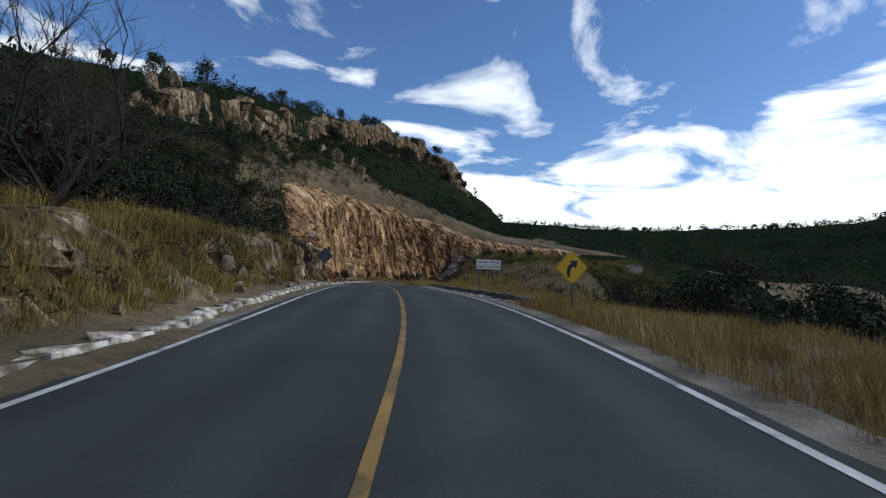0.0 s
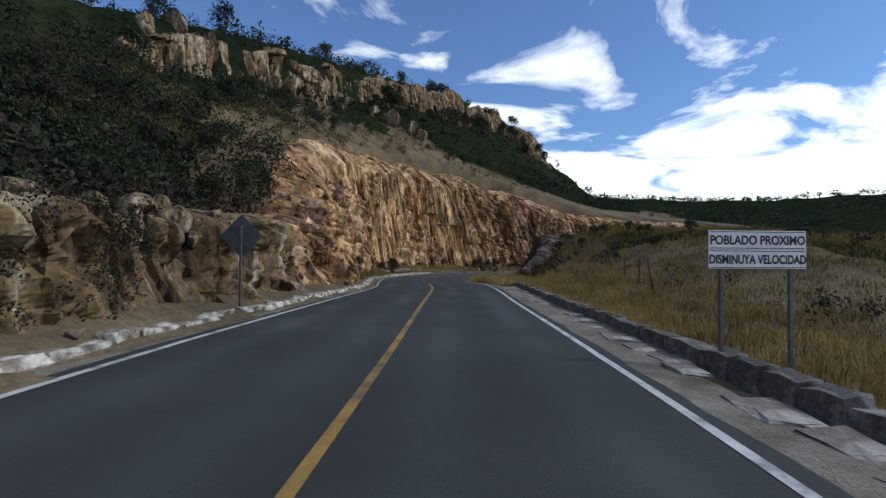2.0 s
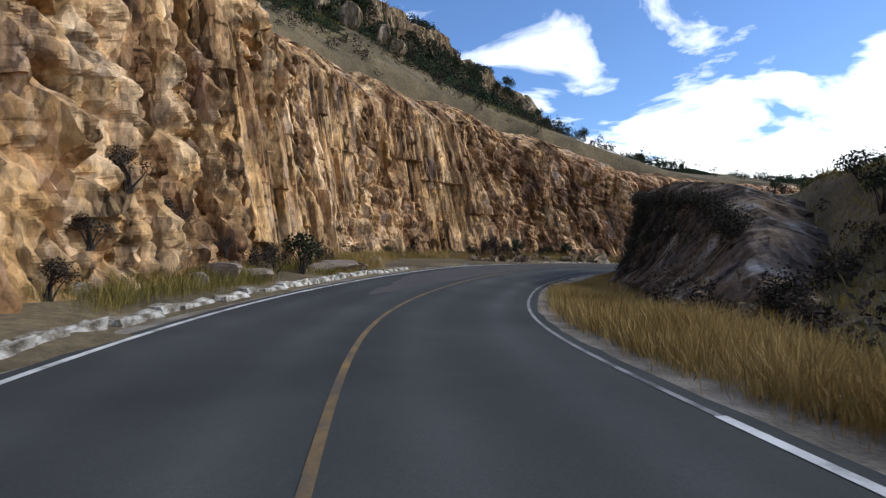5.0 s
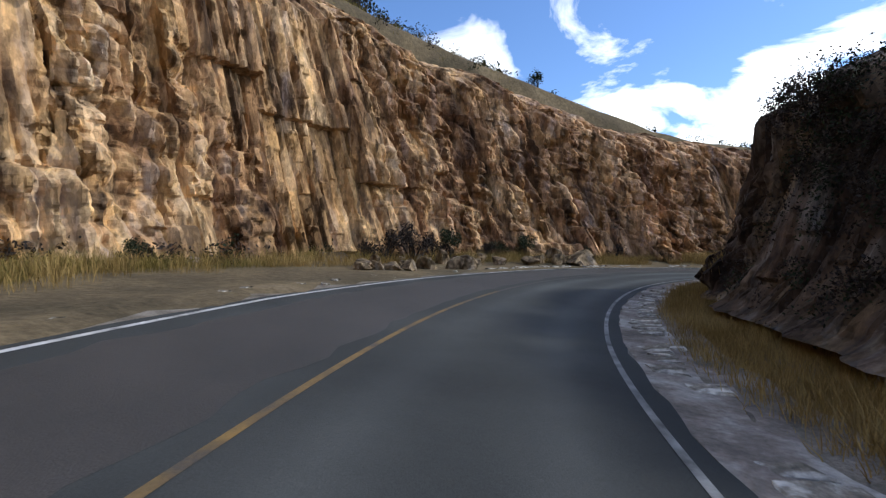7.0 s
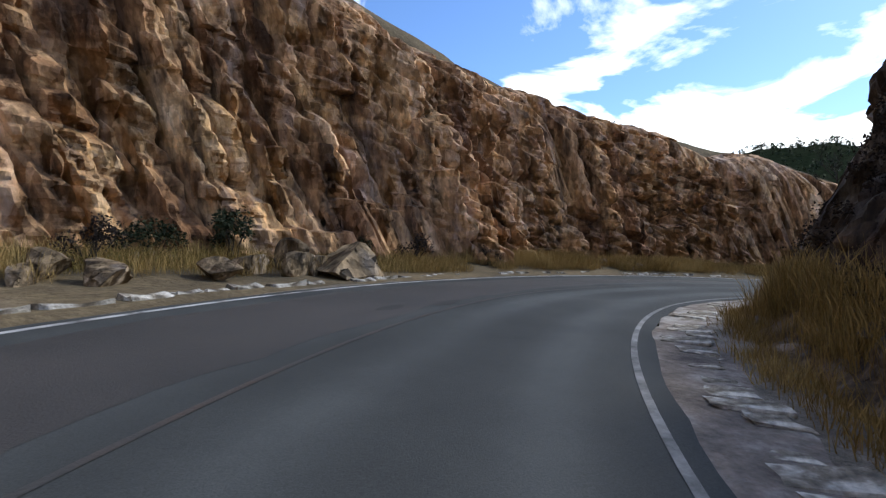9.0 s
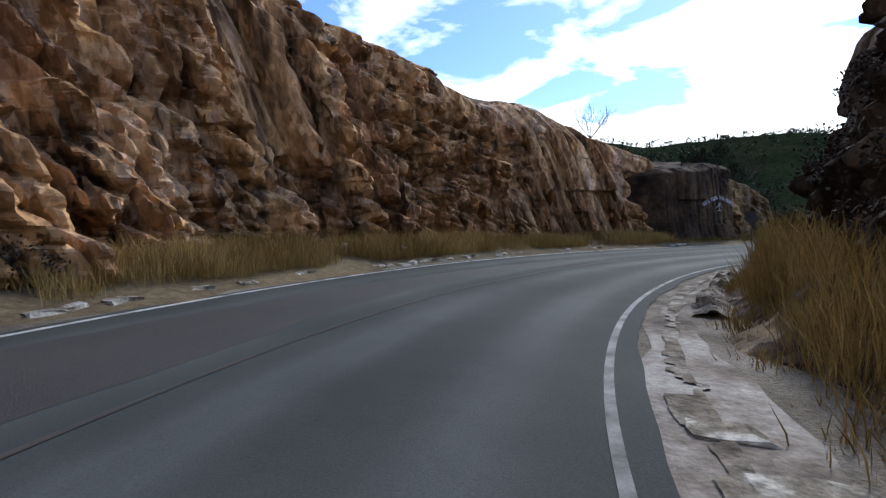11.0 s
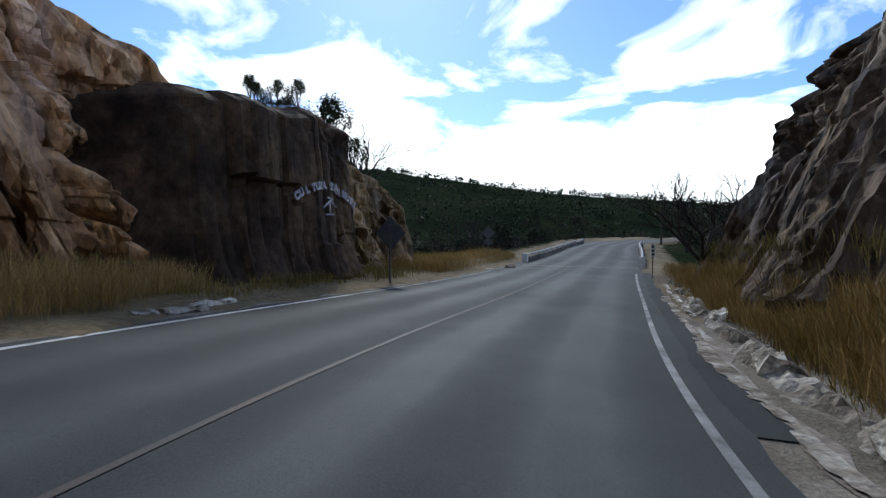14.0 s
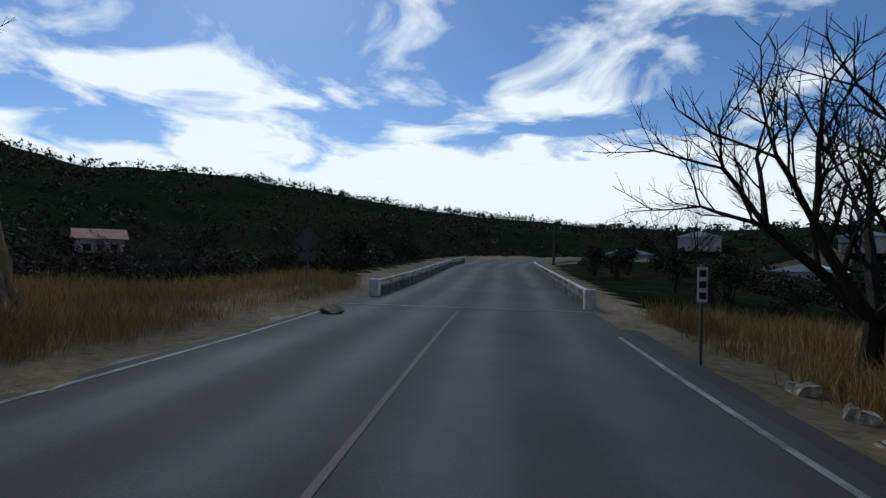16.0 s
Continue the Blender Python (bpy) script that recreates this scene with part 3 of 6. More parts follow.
def along_rim(x, y):
    """Metres along the rim of the spur, metres out from it on the road's side, and its height."""
    u, gap, top = np.zeros(len(x)), np.zeros(len(x)), np.zeros(len(x))
    for i in range(0, len(x), 4000):
        dx, dy = x[i:i + 4000, None] - RX[None], y[i:i + 4000, None] - RY[None]
        k = (dx * dx + dy * dy).argmin(1)
        j = np.arange(len(k))
        u[i:i + 4000] = RIM_U[k] + np.where(k == 0, np.minimum(dx[j, k] * RTX[k] + dy[j, k] * RTY[k], 0), 0)
        side = dx[j, k] * RTY[k] - dy[j, k] * RTX[k]
        side = np.where(k == len(RX) - 1, 1, side)
        gap[i:i + 4000] = np.where(side > 0, 1, -1) * np.hypot(dx[j, k], dy[j, k])
        top[i:i + 4000] = RZ[k]
    return u, gap, top


def land(x, y):
    """Height of the ground sheet."""
    s, l = nearest(x, y)
    zr = np.interp(s, SL, LZ)
    bank = np.interp(s, SL, LB) * np.clip(l, -4, 4)
    d = np.abs(l)
    # rock cut side
    foot, top, rise = np.interp(s, *FOOT_L), np.interp(s, *TOP_L), np.interp(s, *RISE_L)
    cut = s < 153
    top = np.where(cut, top, 0.0)
    verge = 0.05 + 0.28 * smooth01(3.6, foot, d) + 0.12 * (wave(x * 0.7, y * 0.7, 2.0) - 0.5)
    back = foot + 1.3 + 0.14 * top
    left = verge + (top - 0.2) * smooth01(back, back + 1.4 + 0.1 * top, d)
    over = np.maximum(d - back - 1.5, 0)
    left += rise * 75 * (1 - np.exp(-over / 75)) + (wave(x * 0.12, y * 0.12, 4.0) - 0.5) * 3.0 * smooth01(3, 25, over)
    left = np.where(cut, left, verge - 2.2 * smooth01(5, 13, d) * smooth01(155, 162, s))
    # valley side
    footr, topr = np.interp(s, *FOOT_R), np.interp(s, *TOP_R)
    backr = footr + 1.0 + np.interp(s, *LEAN_R) * topr
    right = -0.05 - 0.10 * smooth01(3.6, 5, d) + 0.15 * (wave(x * 0.6, y * 0.6, 6.0) - 0.5) * smooth01(3.3, 5, d)
    right += (topr - 0.2) * smooth01(backr, backr + 1.6, d) * (1 - 0.8 * smooth01(15, 34, d)) * (topr > 0.3)
    knoll = np.interp(s, [40, 46, 52, 60, 68, 74, 79, 84], [0, 0.5, 1.5, 2.7, 3.6, 3.4, 1.4, 0.0])
    right += knoll * smooth01(7.0, 15, d) + 0.5 * np.minimum(knoll, 1) * smooth01(5, 9, d)
    right += 0.6 * smooth01(4.4, 6.2, d) * smooth01(122, 128, s) * (1 - smooth01(149, 154, s))
    drop = np.interp(s, [0, 38, 52], [1, 1, 0]) + smooth01(152, 159, s)
    right -= drop * (0.05 * np.maximum(d - 5, 0) + 3.5 * smooth01(9, 40, d))
    right += (wave(x * 0.1, y * 0.1, 8.0) - 0.5) * 2.0 * smooth01(8, 25, d)
    near_z = zr + bank + np.where(l < 0, left, right)
    near_z = np.where(d < 3.4, zr + bank - 0.06, near_z)
    # hills all round
    cx, cy = x - 25, y - 85
    r = np.hypot(cx, cy)
    az = np.degrees(np.arctan2(-cx, cy))
    ridge = np.tan(np.radians(np.interp(az, *RING))) * 280
    ridge = ridge * (0.88 + 0.26 * wave(x * 0.009, y * 0.009, 11.0)) + 6 * (wave(x * 0.03, y * 0.03, 12.0) - 0.5)
    hills = -3 + (ridge + 3) * smooth01(45, 270, r) * (1 - 0.35 * smooth01(420, 1400, r))
    w = np.where(l < 0, smooth01(55, 150, d), smooth01(26, 75, d))
    w = np.where((l < 0) & (s > 150), smooth01(15, 60, d), w)
    z = near_z * (1 - w) + hills * w
    # the spur above the cut, with its rim of rock
    u, gap, top = along_rim(x, y)
    slope = np.interp(u, [0, 90, 160, 230], [0.62, 0.66, 0.6, 0.55])
    spur = np.where(gap > 0, top - 6.0 * smooth01(0.3, 2.2, gap) - slope * np.maximum(gap - 1.5, 0), top + 0.6 - np.interp(u, [150, 195], [0.1, 0.75]) * np.abs(gap))
    spur = spur + 2.0 * (wave(x * 0.07, y * 0.07, 14.0) - 0.5) * smooth01(4, 20, np.abs(gap)) - 40 * (1 - smooth01(-60, -10, u)) - 60 * (1 - smooth01(-400, -160, gap))
    return z + np.where(l < -9, np.maximum(spur - z, 0) * smooth01(back + 3, back + 16, d), 0), s, l


def ground_z(x, y):
    return float(land(np.array([x]), np.array([y]))[0][0])


core_x, core_y = np.arange(-48, 76, 0.8), np.arange(-22, 125, 0.8)
grow = np.cumsum(1.0 * 1.115 ** np.arange(56))
gx = np.r_[core_x[0] - grow[::-1], core_x, core_x[-1] + grow]
gy = np.r_[core_y[0] - grow[::-1], core_y, core_y[-1] + grow]
XX, YY = np.meshgrid(gx, gy)
zz, gs, gl = land(XX.ravel(), YY.ravel())
gf = grid_faces(len(gy), len(gx))
ground = thing("ground", mesh_from("ground", np.stack([XX.ravel(), YY.ravel(), zz], 1), gf, True), M_ground, "dry grassy ground rising to scrub-covered hills round the road", "ground", kind="structure")
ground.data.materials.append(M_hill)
fx, fy = XX.ravel()[gf].mean(1), YY.ravel()[gf].mean(1)
fs, fl = gs[gf].mean(1), gl[gf].mean(1)
scree = (fs > 47) & (fs < 150) & (fl < -5) & (fl > -(np.interp(fs, *FOOT_L) + np.interp(fs, [47, 60, 85, 110, 150], [4, 9, 15, 16, 14]) * (0.35 + 1.1 * wave(fx * 0.16, fy * 0.16, 24.0))))
scree |= (fs < 70) & (fl > 30) & (wave(fx * 0.07, fy * 0.07, 27.0) > 0.72)
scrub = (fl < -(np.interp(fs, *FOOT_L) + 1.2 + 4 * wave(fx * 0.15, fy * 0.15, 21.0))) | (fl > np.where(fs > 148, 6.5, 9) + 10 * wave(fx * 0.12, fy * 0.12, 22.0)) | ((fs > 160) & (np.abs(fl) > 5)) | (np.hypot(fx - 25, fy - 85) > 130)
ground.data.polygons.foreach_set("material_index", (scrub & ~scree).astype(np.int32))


# ---- road ----
def strip(name, s0, s1, l0, l1, up, material, label, category, kind="structure", step=0.5, wobble=0.0, cols=2):
    s = np.arange(s0, s1 + 0.01, step)
    c = np.linspace(0, 1, cols)
    a = (l0(s) if callable(l0) else np.full(len(s), l0)) + wobble * (wave(s * 1.3, s * 0, 31.0 + l0 if not callable(l0) else 31.0) - 0.5)
    b = (l1(s) if callable(l1) else np.full(len(s), l1)) + wobble * (wave(s * 1.7, s * 0, 37.0) - 0.5)
    l = a[:, None] * (1 - c) + b[:, None] * c
    v = at_road(np.repeat(s[:, None], cols, 1), l, up)
    return thing(name, mesh_from(name, v.reshape(-1, 3), grid_faces(len(s), cols), True), material, label, category, kind=kind)


road = strip("road", 0, 236, -3.22, 3.22, 0.0, M_asphalt, "grey asphalt of a two-lane mountain road", "road", cols=41, wobble=0.12)
rs = np.repeat(np.arange(0, 236.01, 0.5), 41)
rl = np.tile(np.linspace(-3.22, 3.22, 41), len(rs) // 41)
track = sum(np.exp(-((rl - c - 0.25 * (wave(rs * 0.06, 0 * rs, 51.0 + c) - 0.5)) / 0.33) ** 2) for c in (-2.2, -0.75, 0.75, 2.2))
wear_and_sheen = road.data.attributes.new("wear_and_sheen", "FLOAT", "POINT")
# the even rise past 80 m paints in sky sheen; the tracks are wear
wear_and_sheen.data.foreach_set("value", 0.3 * smooth01(80, 98, rs) + track * (0.35 + 0.5 * smooth01(70, 130, rs)) * (0.3 + 1.3 * wave(rs * 0.2, rl * 1.4, 53.0)))
strip("shoulder", 0, 236, -4.3, -3.15, -0.012, M_shoulder, "gravelly earth shoulder beside the asphalt", "shoulder", wobble=0.3, cols=4)
strip("shoulder", 0, 143, 3.15, lambda s: np.interp(s, [0, 38, 44, 236], [3.85, 3.85, 4.6, 4.6]), -0.016, M_shoulder, "gravelly earth shoulder beside the asphalt", "shoulder", wobble=0.3, cols=4)
strip("shoulder", 143, 236, 3.15, 4.3, -0.016, M_ground, "dark bare earth shoulder beside the asphalt", "shoulder", wobble=0.35, cols=4)
strip("edge_line", 0, 143, -HALF - 0.05, -HALF + 0.05, 0.006, M_white, "worn white edge line painted on the asphalt", "road marking", cols=2)
strip("edge_line", 143, 157, -HALF - 0.04, -HALF + 0.04, 0.006, M_wornwhite, "white edge line half rubbed off the asphalt", "road marking", cols=2)
strip("edge_line", 0, 66, HALF - 0.055, HALF + 0.055, 0.006, M_white, "worn white edge line painted on the asphalt", "road marking", cols=2)
strip("edge_line", 66, 155, HALF - 0.04, HALF + 0.035, 0.006, M_wornwhite, "white edge line half rubbed off the asphalt", "road marking", cols=2)
strip("centre_line", 0, 62, -0.052, 0.052, 0.006, M_yellow, "yellow centre line on the asphalt", "road marking")
strip("centre_line", 62, 96, -0.042, 0.042, 0.006, M_wornyellow, "worn yellow centre line in the bend", "road marking")
strip("centre_line", 96, 158, -0.03, 0.03, 0.006, M_faded, "faded reddish centre line almost rubbed off", "road marking")
# sunlight beyond the inner rock's shadow, painted on as a reddish strip
strip("worn_lane", 76, 128, lambda s: np.interp(s, [76, 84, 112, 128], [-1.3, -2.5, -2.5, -1.25]), lambda s: np.interp(s, [76, 84, 112, 128], [-1.2, -0.35, -0.35, -1.15]), 0.003, M_sunstrip, "reddish strip of painted-in sunlight on the asphalt of the outer lane", "road", wobble=0.3, cols=3)


for s0, s1, l in ((106.2, 107.0, -0.9), (107.4, 108.3, -0.5)):
    strip("oil_stain", s0, s1, lambda s: l + 0.25 * ((s - s0) / (s1 - s0) - 0.5) ** 2, lambda s: l + 0.28 - 0.5 * ((s - s0) / (s1 - s0) - 0.5) ** 2, 0.0065, M_seal, "small dark stain on the asphalt", "road stain", step=0.1)


# ---- rock faces ----
def blocks(u, v, seed):
    """Flat-faced, tilted blocks with chamfered sides, the proudest at each place, and a number of its own for each."""
    iu, iv = np.floor(u), np.floor(v)
    best, tag = np.full(u.shape, -9.0), np.zeros(u.shape)
    for a in (-1, 0, 1):
        for b in (-1, 0, 1):
            ci, cj = iu + a, iv + b
            du, dv = u - (ci + 0.1 + 0.8 * hash01(ci, cj, seed)), v - (cj + 0.1 + 0.8 * hash01(ci, cj, seed + 3.3))
            turn = 0.9 * (hash01(ci, cj, seed + 4.4) - 0.5)
            du, dv = du + turn * dv, dv - turn * du
            q = 0.8 * hash01(ci, cj, seed + 7.7) + 1.1 * du * (hash01(ci, cj, seed + 9.1) - 0.5) + 1.0 * dv * (hash01(ci, cj, seed + 5.9) - 0.4)
            q = q - 2.2 * np.maximum(np.maximum(np.abs(du), np.abs(dv)) - 0.3, 0)
            more = q > best
            best, tag = np.where(more, q, best), np.where(more, hash01(ci, cj, seed + 13.7), tag)
    return best, tag


def relief(along, h, seed, amp, chips, block):
    """How far a blasted face stands proud: buttresses, columns, shattered patches; and each block's shade."""
    wu = along + 0.25 * (wave(along * 0.8, h * 0.35, seed + 50) - 0.5)
    wv = h + 0.7 * (wave(along * 0.6, h * 0.4, seed + 60) - 0.5)
    out = 1.2 * (wave(along * 0.13, h * 0.08, seed + 70) - 0.4)
    broken = smooth01(0.38, 0.62, wave(along * 0.21, h * 0.19, seed + 110))
    shade = np.zeros(along.shape)
    for du, dv, a, k, share in ((3.4, 14.0, 1.0, 0.0, 0.25), (1.15, 5.5, 0.8, 11.0, 0.40), (0.5, 2.6, 0.26, 19.0, 0.2)):
        high, edge, tag = columns(along / du + k, h / (dv * block), seed + k, 0.22 * dv * block / du * 0.12)
        deep = 0.3 + 1.1 * wave(along * 0.7, h * 0.25, seed + k + 3)
        out += amp * (a * high - min(1, du) * 1.5 * np.maximum(deep - 0.6, 0) * np.exp(-(edge * du / 0.14) ** 2))
        shade += share * tag
    for du, dv, a, k, share, much in ((0.62, 2.6, 0.3, 23.0, 0.15, 0.2 + 0.8 * broken), (0.3, 1.3, 0.10, 31.0, 0.0, 0.2 + 0.8 * broken), (0.85, 0.95, 0.55, 41.0, 0.2, chips * broken), (0.38, 0.42, 0.22, 53.0, 0.15, chips * (0.1 + 0.9 * broken))):
        high, tag = blocks(wu / du + k, (wv + (0.4 * wu if k > 40 else 0)) / (dv * (block if k < 40 else 1)), seed + k)
        out += amp * much * a * (high - 0.4)
        shade += share * (tag if k < 30 else (tag - 0.5) * broken)
    return out, np.clip((shade - 0.5) * 1.7 + 0.55, 0, 1)


def rock_face(name, side, s0, s1, foot, top, material, label, step=0.19, lean=0.16, seed=1.0, rough=1.0, shear=0.06, block=1.0, knee=99.0, chips=0.8, crest=(0.88, 0.9)):
    """A blasted cut beside the road, its brow laid back into the slope behind."""
    s = np.arange(s0, s1, step)
    rows = int(np.interp(s, *top).max() / (step * 1.1)) + 3
    tv = np.linspace(-0.03, 1, rows)
    S, T = np.meshgrid(s, tv, indexing="ij")
    per = lambda q: np.interp(S, *q) if isinstance(q, np.ndarray) else q
    slant = per(shear)
    along = S
    H = np.maximum(np.interp(S, *top), 0.25)
    H = H + (wave(S * 0.35, S * 0, seed + 40) - 0.5) * 0.16 * H
    h = T * H
    # the mesh runs with the slanting joints
    S = np.clip(S - slant * h, s0, s1)
    F = np.interp(S, *foot)
    amp = np.clip(H / 5, 0.5, 1.0) * per(rough)
    out, shade = relief(along, h, seed, amp, per(chips), block)
    out *= smooth01(0, 0.06, T) * 0.8 + 0.2
    ends = smooth01(s0, s0 + 2, S) * (1 - smooth01(s1 - 2, s1, S))
    lean, knee = per(lean), per(knee)
    low, back = (np.interp(S, crest[0], crest[k]) for k in (1, 2)) if len(crest) == 3 else crest
    laid = np.maximum(h - low * H, 0)
    out *= 1 - 0.55 * smooth01(0.0, 0.25, laid / H)
    l = F + lean * np.minimum(h, knee) + 0.12 * lean * np.maximum(h - knee, 0) + back * laid - out * (0.3 + 0.7 * ends)
    # talus foot and rounded brow
    l -= 0.55 * np.exp(-h / 0.5) * (0.5 + wave(S * 0.7, S * 0, seed + 90))
    l += np.minimum(0.7, 0.09 * H) * smooth01(0.9, 1.0, T) ** 2
    l = np.maximum(l, 4.05 + 0.12 * wave(S * 0.8, h, seed + 95))
    # brow runs back into the slope behind
    k = 5
    run = np.linspace(0.5, 4.6, k)[None]
    lb = l[:, -1:] + run + 0.3 * (wave(S[:, -1:] * 0.9 + run, run, seed) - 0.5)
    zb = h[:, -1:] + run * (0.12 if side < 0 else -0.3) + 0.35 * (wave(S[:, -1:] * 0.8, run * 1.1, seed + 5) - 0.5)
    l, z, S = np.hstack([l, lb]), np.hstack([h, zb]), np.hstack([S, np.repeat(S[:, -1:], k, 1)])
    f = lambda a: np.interp(S, SL, a)
    v = np.stack([f(LX) + side * l * f(TY), f(LY) - side * l * f(TX), f(LZ) + z], -1)
    fc = grid_faces(len(s), rows + k)
    if side > 0:
        fc = fc[:, ::-1]
    ob = thing(name, mesh_from(name, v.reshape(-1, 3), fc), material, label, "rock face", kind="structure")
    shade = np.hstack([shade, np.repeat(shade[:, -1:], k, 1)])
    ob.data.attributes.new("block", "FLOAT", "POINT").data.foreach_set("value", shade.ravel())
    return ob


LEAN_L = np.array([(0, 0.7), (26, 0.6), (34, 0.22), (51, 0.12), (52, 0.5), (60, 0.5), (72, 0.2), (80, 0.15), (114, 0.15), (146, 0.2)]).T
SHEAR = np.array([(0, 0.03), (96, 0.05), (108, 0.2), (118, 0.3), (146, 0.3)]).T
CHIPS = np.array([(50, 2.2), (62, 2.0), (72, 1.0), (85, 0.75), (110, 0.75), (116, 1.0), (122, 1.5), (130, 2.2), (146, 2.0)]).T
CREST = ((50, 60, 80, 112, 120, 138, 142, 146), (0.9, 0.85, 0.82, 0.82, 0.76, 0.78, 0.88, 0.92), (0.5, 0.6, 0.9, 0.9, 0.6, 0.6, 0.4, 0.3))
bank = rock_face("cliff", -1, 2, 52.0, FOOT_L, TOP_L, M_shadedbank, "low bank of broken tan rock with painted-in shade, streaked with pale stains", 0.075, LEAN_L, 3.0, 1.15, 0.03, 0.5, 99.0, 1.7, (0.97, 0.5))
cliff = rock_face("cliff", -1, 51.2, 144.8, FOOT_L, TOP_L, M_cliff, "tall ochre cliff of blasted columns turning brown-grey round the bend", 0.078, LEAN_L, 5.0, 1.0, SHEAR, 1.0, 99.0, CHIPS, CREST)
co = np.empty(len(cliff.data.vertices) * 3)
cliff.data.vertices.foreach_get("co", co)
co = co.reshape(-1, 3)
cs, _ = nearest(co[:, 0], co[:, 1])
stone = cliff.data.attributes.new("stone", "FLOAT", "POINT")
stone.data.foreach_set("value", smooth01(101, 115, cs + 14 * (wave(cs * 0.35, co[:, 2] * 0.25, 88.0) - 0.5)))
FOOT_S = np.array([(140.4, 7.6), (141.3, 5.6), (143, 5.35), (147.0, 5.25), (147.6, 6.6)]).T
TOP_S = np.array([(140.4, 4.3), (143, 4.65), (145.5, 5.0), (147.0, 5.1), (147.6, 4.7)]).T
shoulder_rock = rock_face("cliff", -1, 140.4, 147.6, FOOT_S, TOP_S, M_varnish, "dark upright rock shoulder where the cut ends", 0.08, 0.06, 14.0, 0.42, 0.02, 0.5, 99.0, 2.2, (0.94, 0.4))
FOOT_E = np.array([(146.3, 6.2), (148, 5.9), (152.4, 5.7), (152.9, 6.0), (153.2, 7.2)]).T
TOP_E = np.array([(146.3, 4.9), (149.5, 4.6), (151, 4.1), (152.2, 3.4), (152.9, 2.4), (153.2, 0.8)]).T
rock_face("cliff", -1, 146.3, 153.2, FOOT_E, TOP_E, M_tanwall, "pale tan broken rock end beside the bridge approach", 0.07, 0.22, 16.0, 0.5, 0.03, 0.6, 99.0, 2.0, (0.96, 0.3))
KNEE = np.array([(118, 3.4), (124, 6.0)]).T
ROUGH_R = np.array([(70, 0.5), (90, 0.42), (118, 0.42), (124, 0.7), (140, 0.55), (152, 0.55)]).T
CHIPS_R = np.array([(118, 1.6), (126, 2.6), (152, 3.0)]).T
# the wall's shade is partly in its darkened rock colour
rock_face("inner_rock", 1, 70, 152, FOOT_R, TOP_R, M_shadedwall, "shaded grey-brown rock wall inside the bend", 0.10, LEAN_R, 18.0, ROUGH_R, 0.0, 0.45, KNEE, CHIPS_R, (0.9, 0.6))


def rim_rock(u0, u1, high, seed):
    """The weathered rim standing out of the spur above the road."""
    u = np.arange(u0, u1, 0.3)
    rows = 26
    U, T = np.meshgrid(u, np.linspace(-0.15, 1, rows), indexing="ij")
    ends = smooth01(u0, u0 + 5, U) * (1 - smooth01(u1 - 5, u1, U))
    H = high * (0.45 + 0.9 * wave(U * 0.09, U * 0, seed)) * (0.3 + 0.7 * ends)
    h = T * H
    out, shade = relief(U * 0.45, h * 0.6, seed, 1.6, 0.8, 1.0)
    gap = 2.0 - 0.16 * h + out * 0.9 - 1.5 * smooth01(0.85, 1.0, T)
    f = lambda a: np.interp(U, RIM_U, a)
    z = f(RZ) - 5.6 + h
    v = np.stack([f(RX) + gap * f(RTY), f(RY) - gap * f(RTX), z], -1)
    back = np.stack([v[:, -1, 0] - 4 * f(RTY)[:, -1], v[:, -1, 1] + 4 * f(RTX)[:, -1], f(RZ)[:, -1] - 0.5], -1)
    v = np.concatenate([v, back[:, None]], 1)
    ob = thing("cliff", mesh_from("rim", v.reshape(-1, 3), grid_faces(len(u), rows + 1)[:, ::-1]), M_tanwall, "brown rock rim along the scrubby spur above the road", "rock face", kind="structure")
    ob.data.attributes.new("block", "FLOAT", "POINT").data.foreach_set("value", np.hstack([shade, shade[:, -1:]]).ravel())


rim_rock(24, 60, 6.0, 211.0)
rim_rock(55, 118, 6.5, 223.0)
rim_rock(114, 222, 9.0, 237.0)
rim_rock(215, 240, 9.0, 241.0)
# ---- signs ----
def diamond_bm(half, thick, corner=0.05):
    bm = bmesh.new()
    pts = []
    for k in range(4):
        a0 = math.pi / 2 * k
        for j in (-1, 0, 1):
            r = half - corner * (0.42 if j == 0 else 1.0)
            off = j * corner * 1.0
            pts.append((r * math.cos(a0) - off * math.sin(a0), r * math.sin(a0) + off * math.cos(a0)))
    front = [bm.verts.new((x, -thick / 2, z)) for x, z in pts]
    rear = [bm.verts.new((x, thick / 2, z)) for x, z in pts]
    bm.faces.new(front)
    bm.faces.new(rear[::-1])
    n = len(pts)
    for k in range(n):
        bm.faces.new((front[k], rear[k], rear[(k + 1) % n], front[(k + 1) % n]))
    bmesh.ops.recalc_face_normals(bm, faces=bm.faces)
    return bm


def flat_bm(outline, y, thick=0.002):
    bm = bmesh.new()
    f = [bm.verts.new((x, y, z)) for x, z in outline]
    g = [bm.verts.new((x, y + thick, z)) for x, z in outline]
    bm.faces.new(f)
    bm.faces.new(g[::-1])
    n = len(f)
    for k in range(n):
        bm.faces.new((f[k], g[k], g[(k + 1) % n], f[(k + 1) % n]))
    bmesh.ops.recalc_face_normals(bm, faces=bm.faces)
    return bm


def post_channel(h, parent, x=0.0, depth=0.35):
    part("post", box_bm((0.055, 0.045, h + depth), (x, 0.03, (h - depth) / 2), 0.006), M_post, parent)


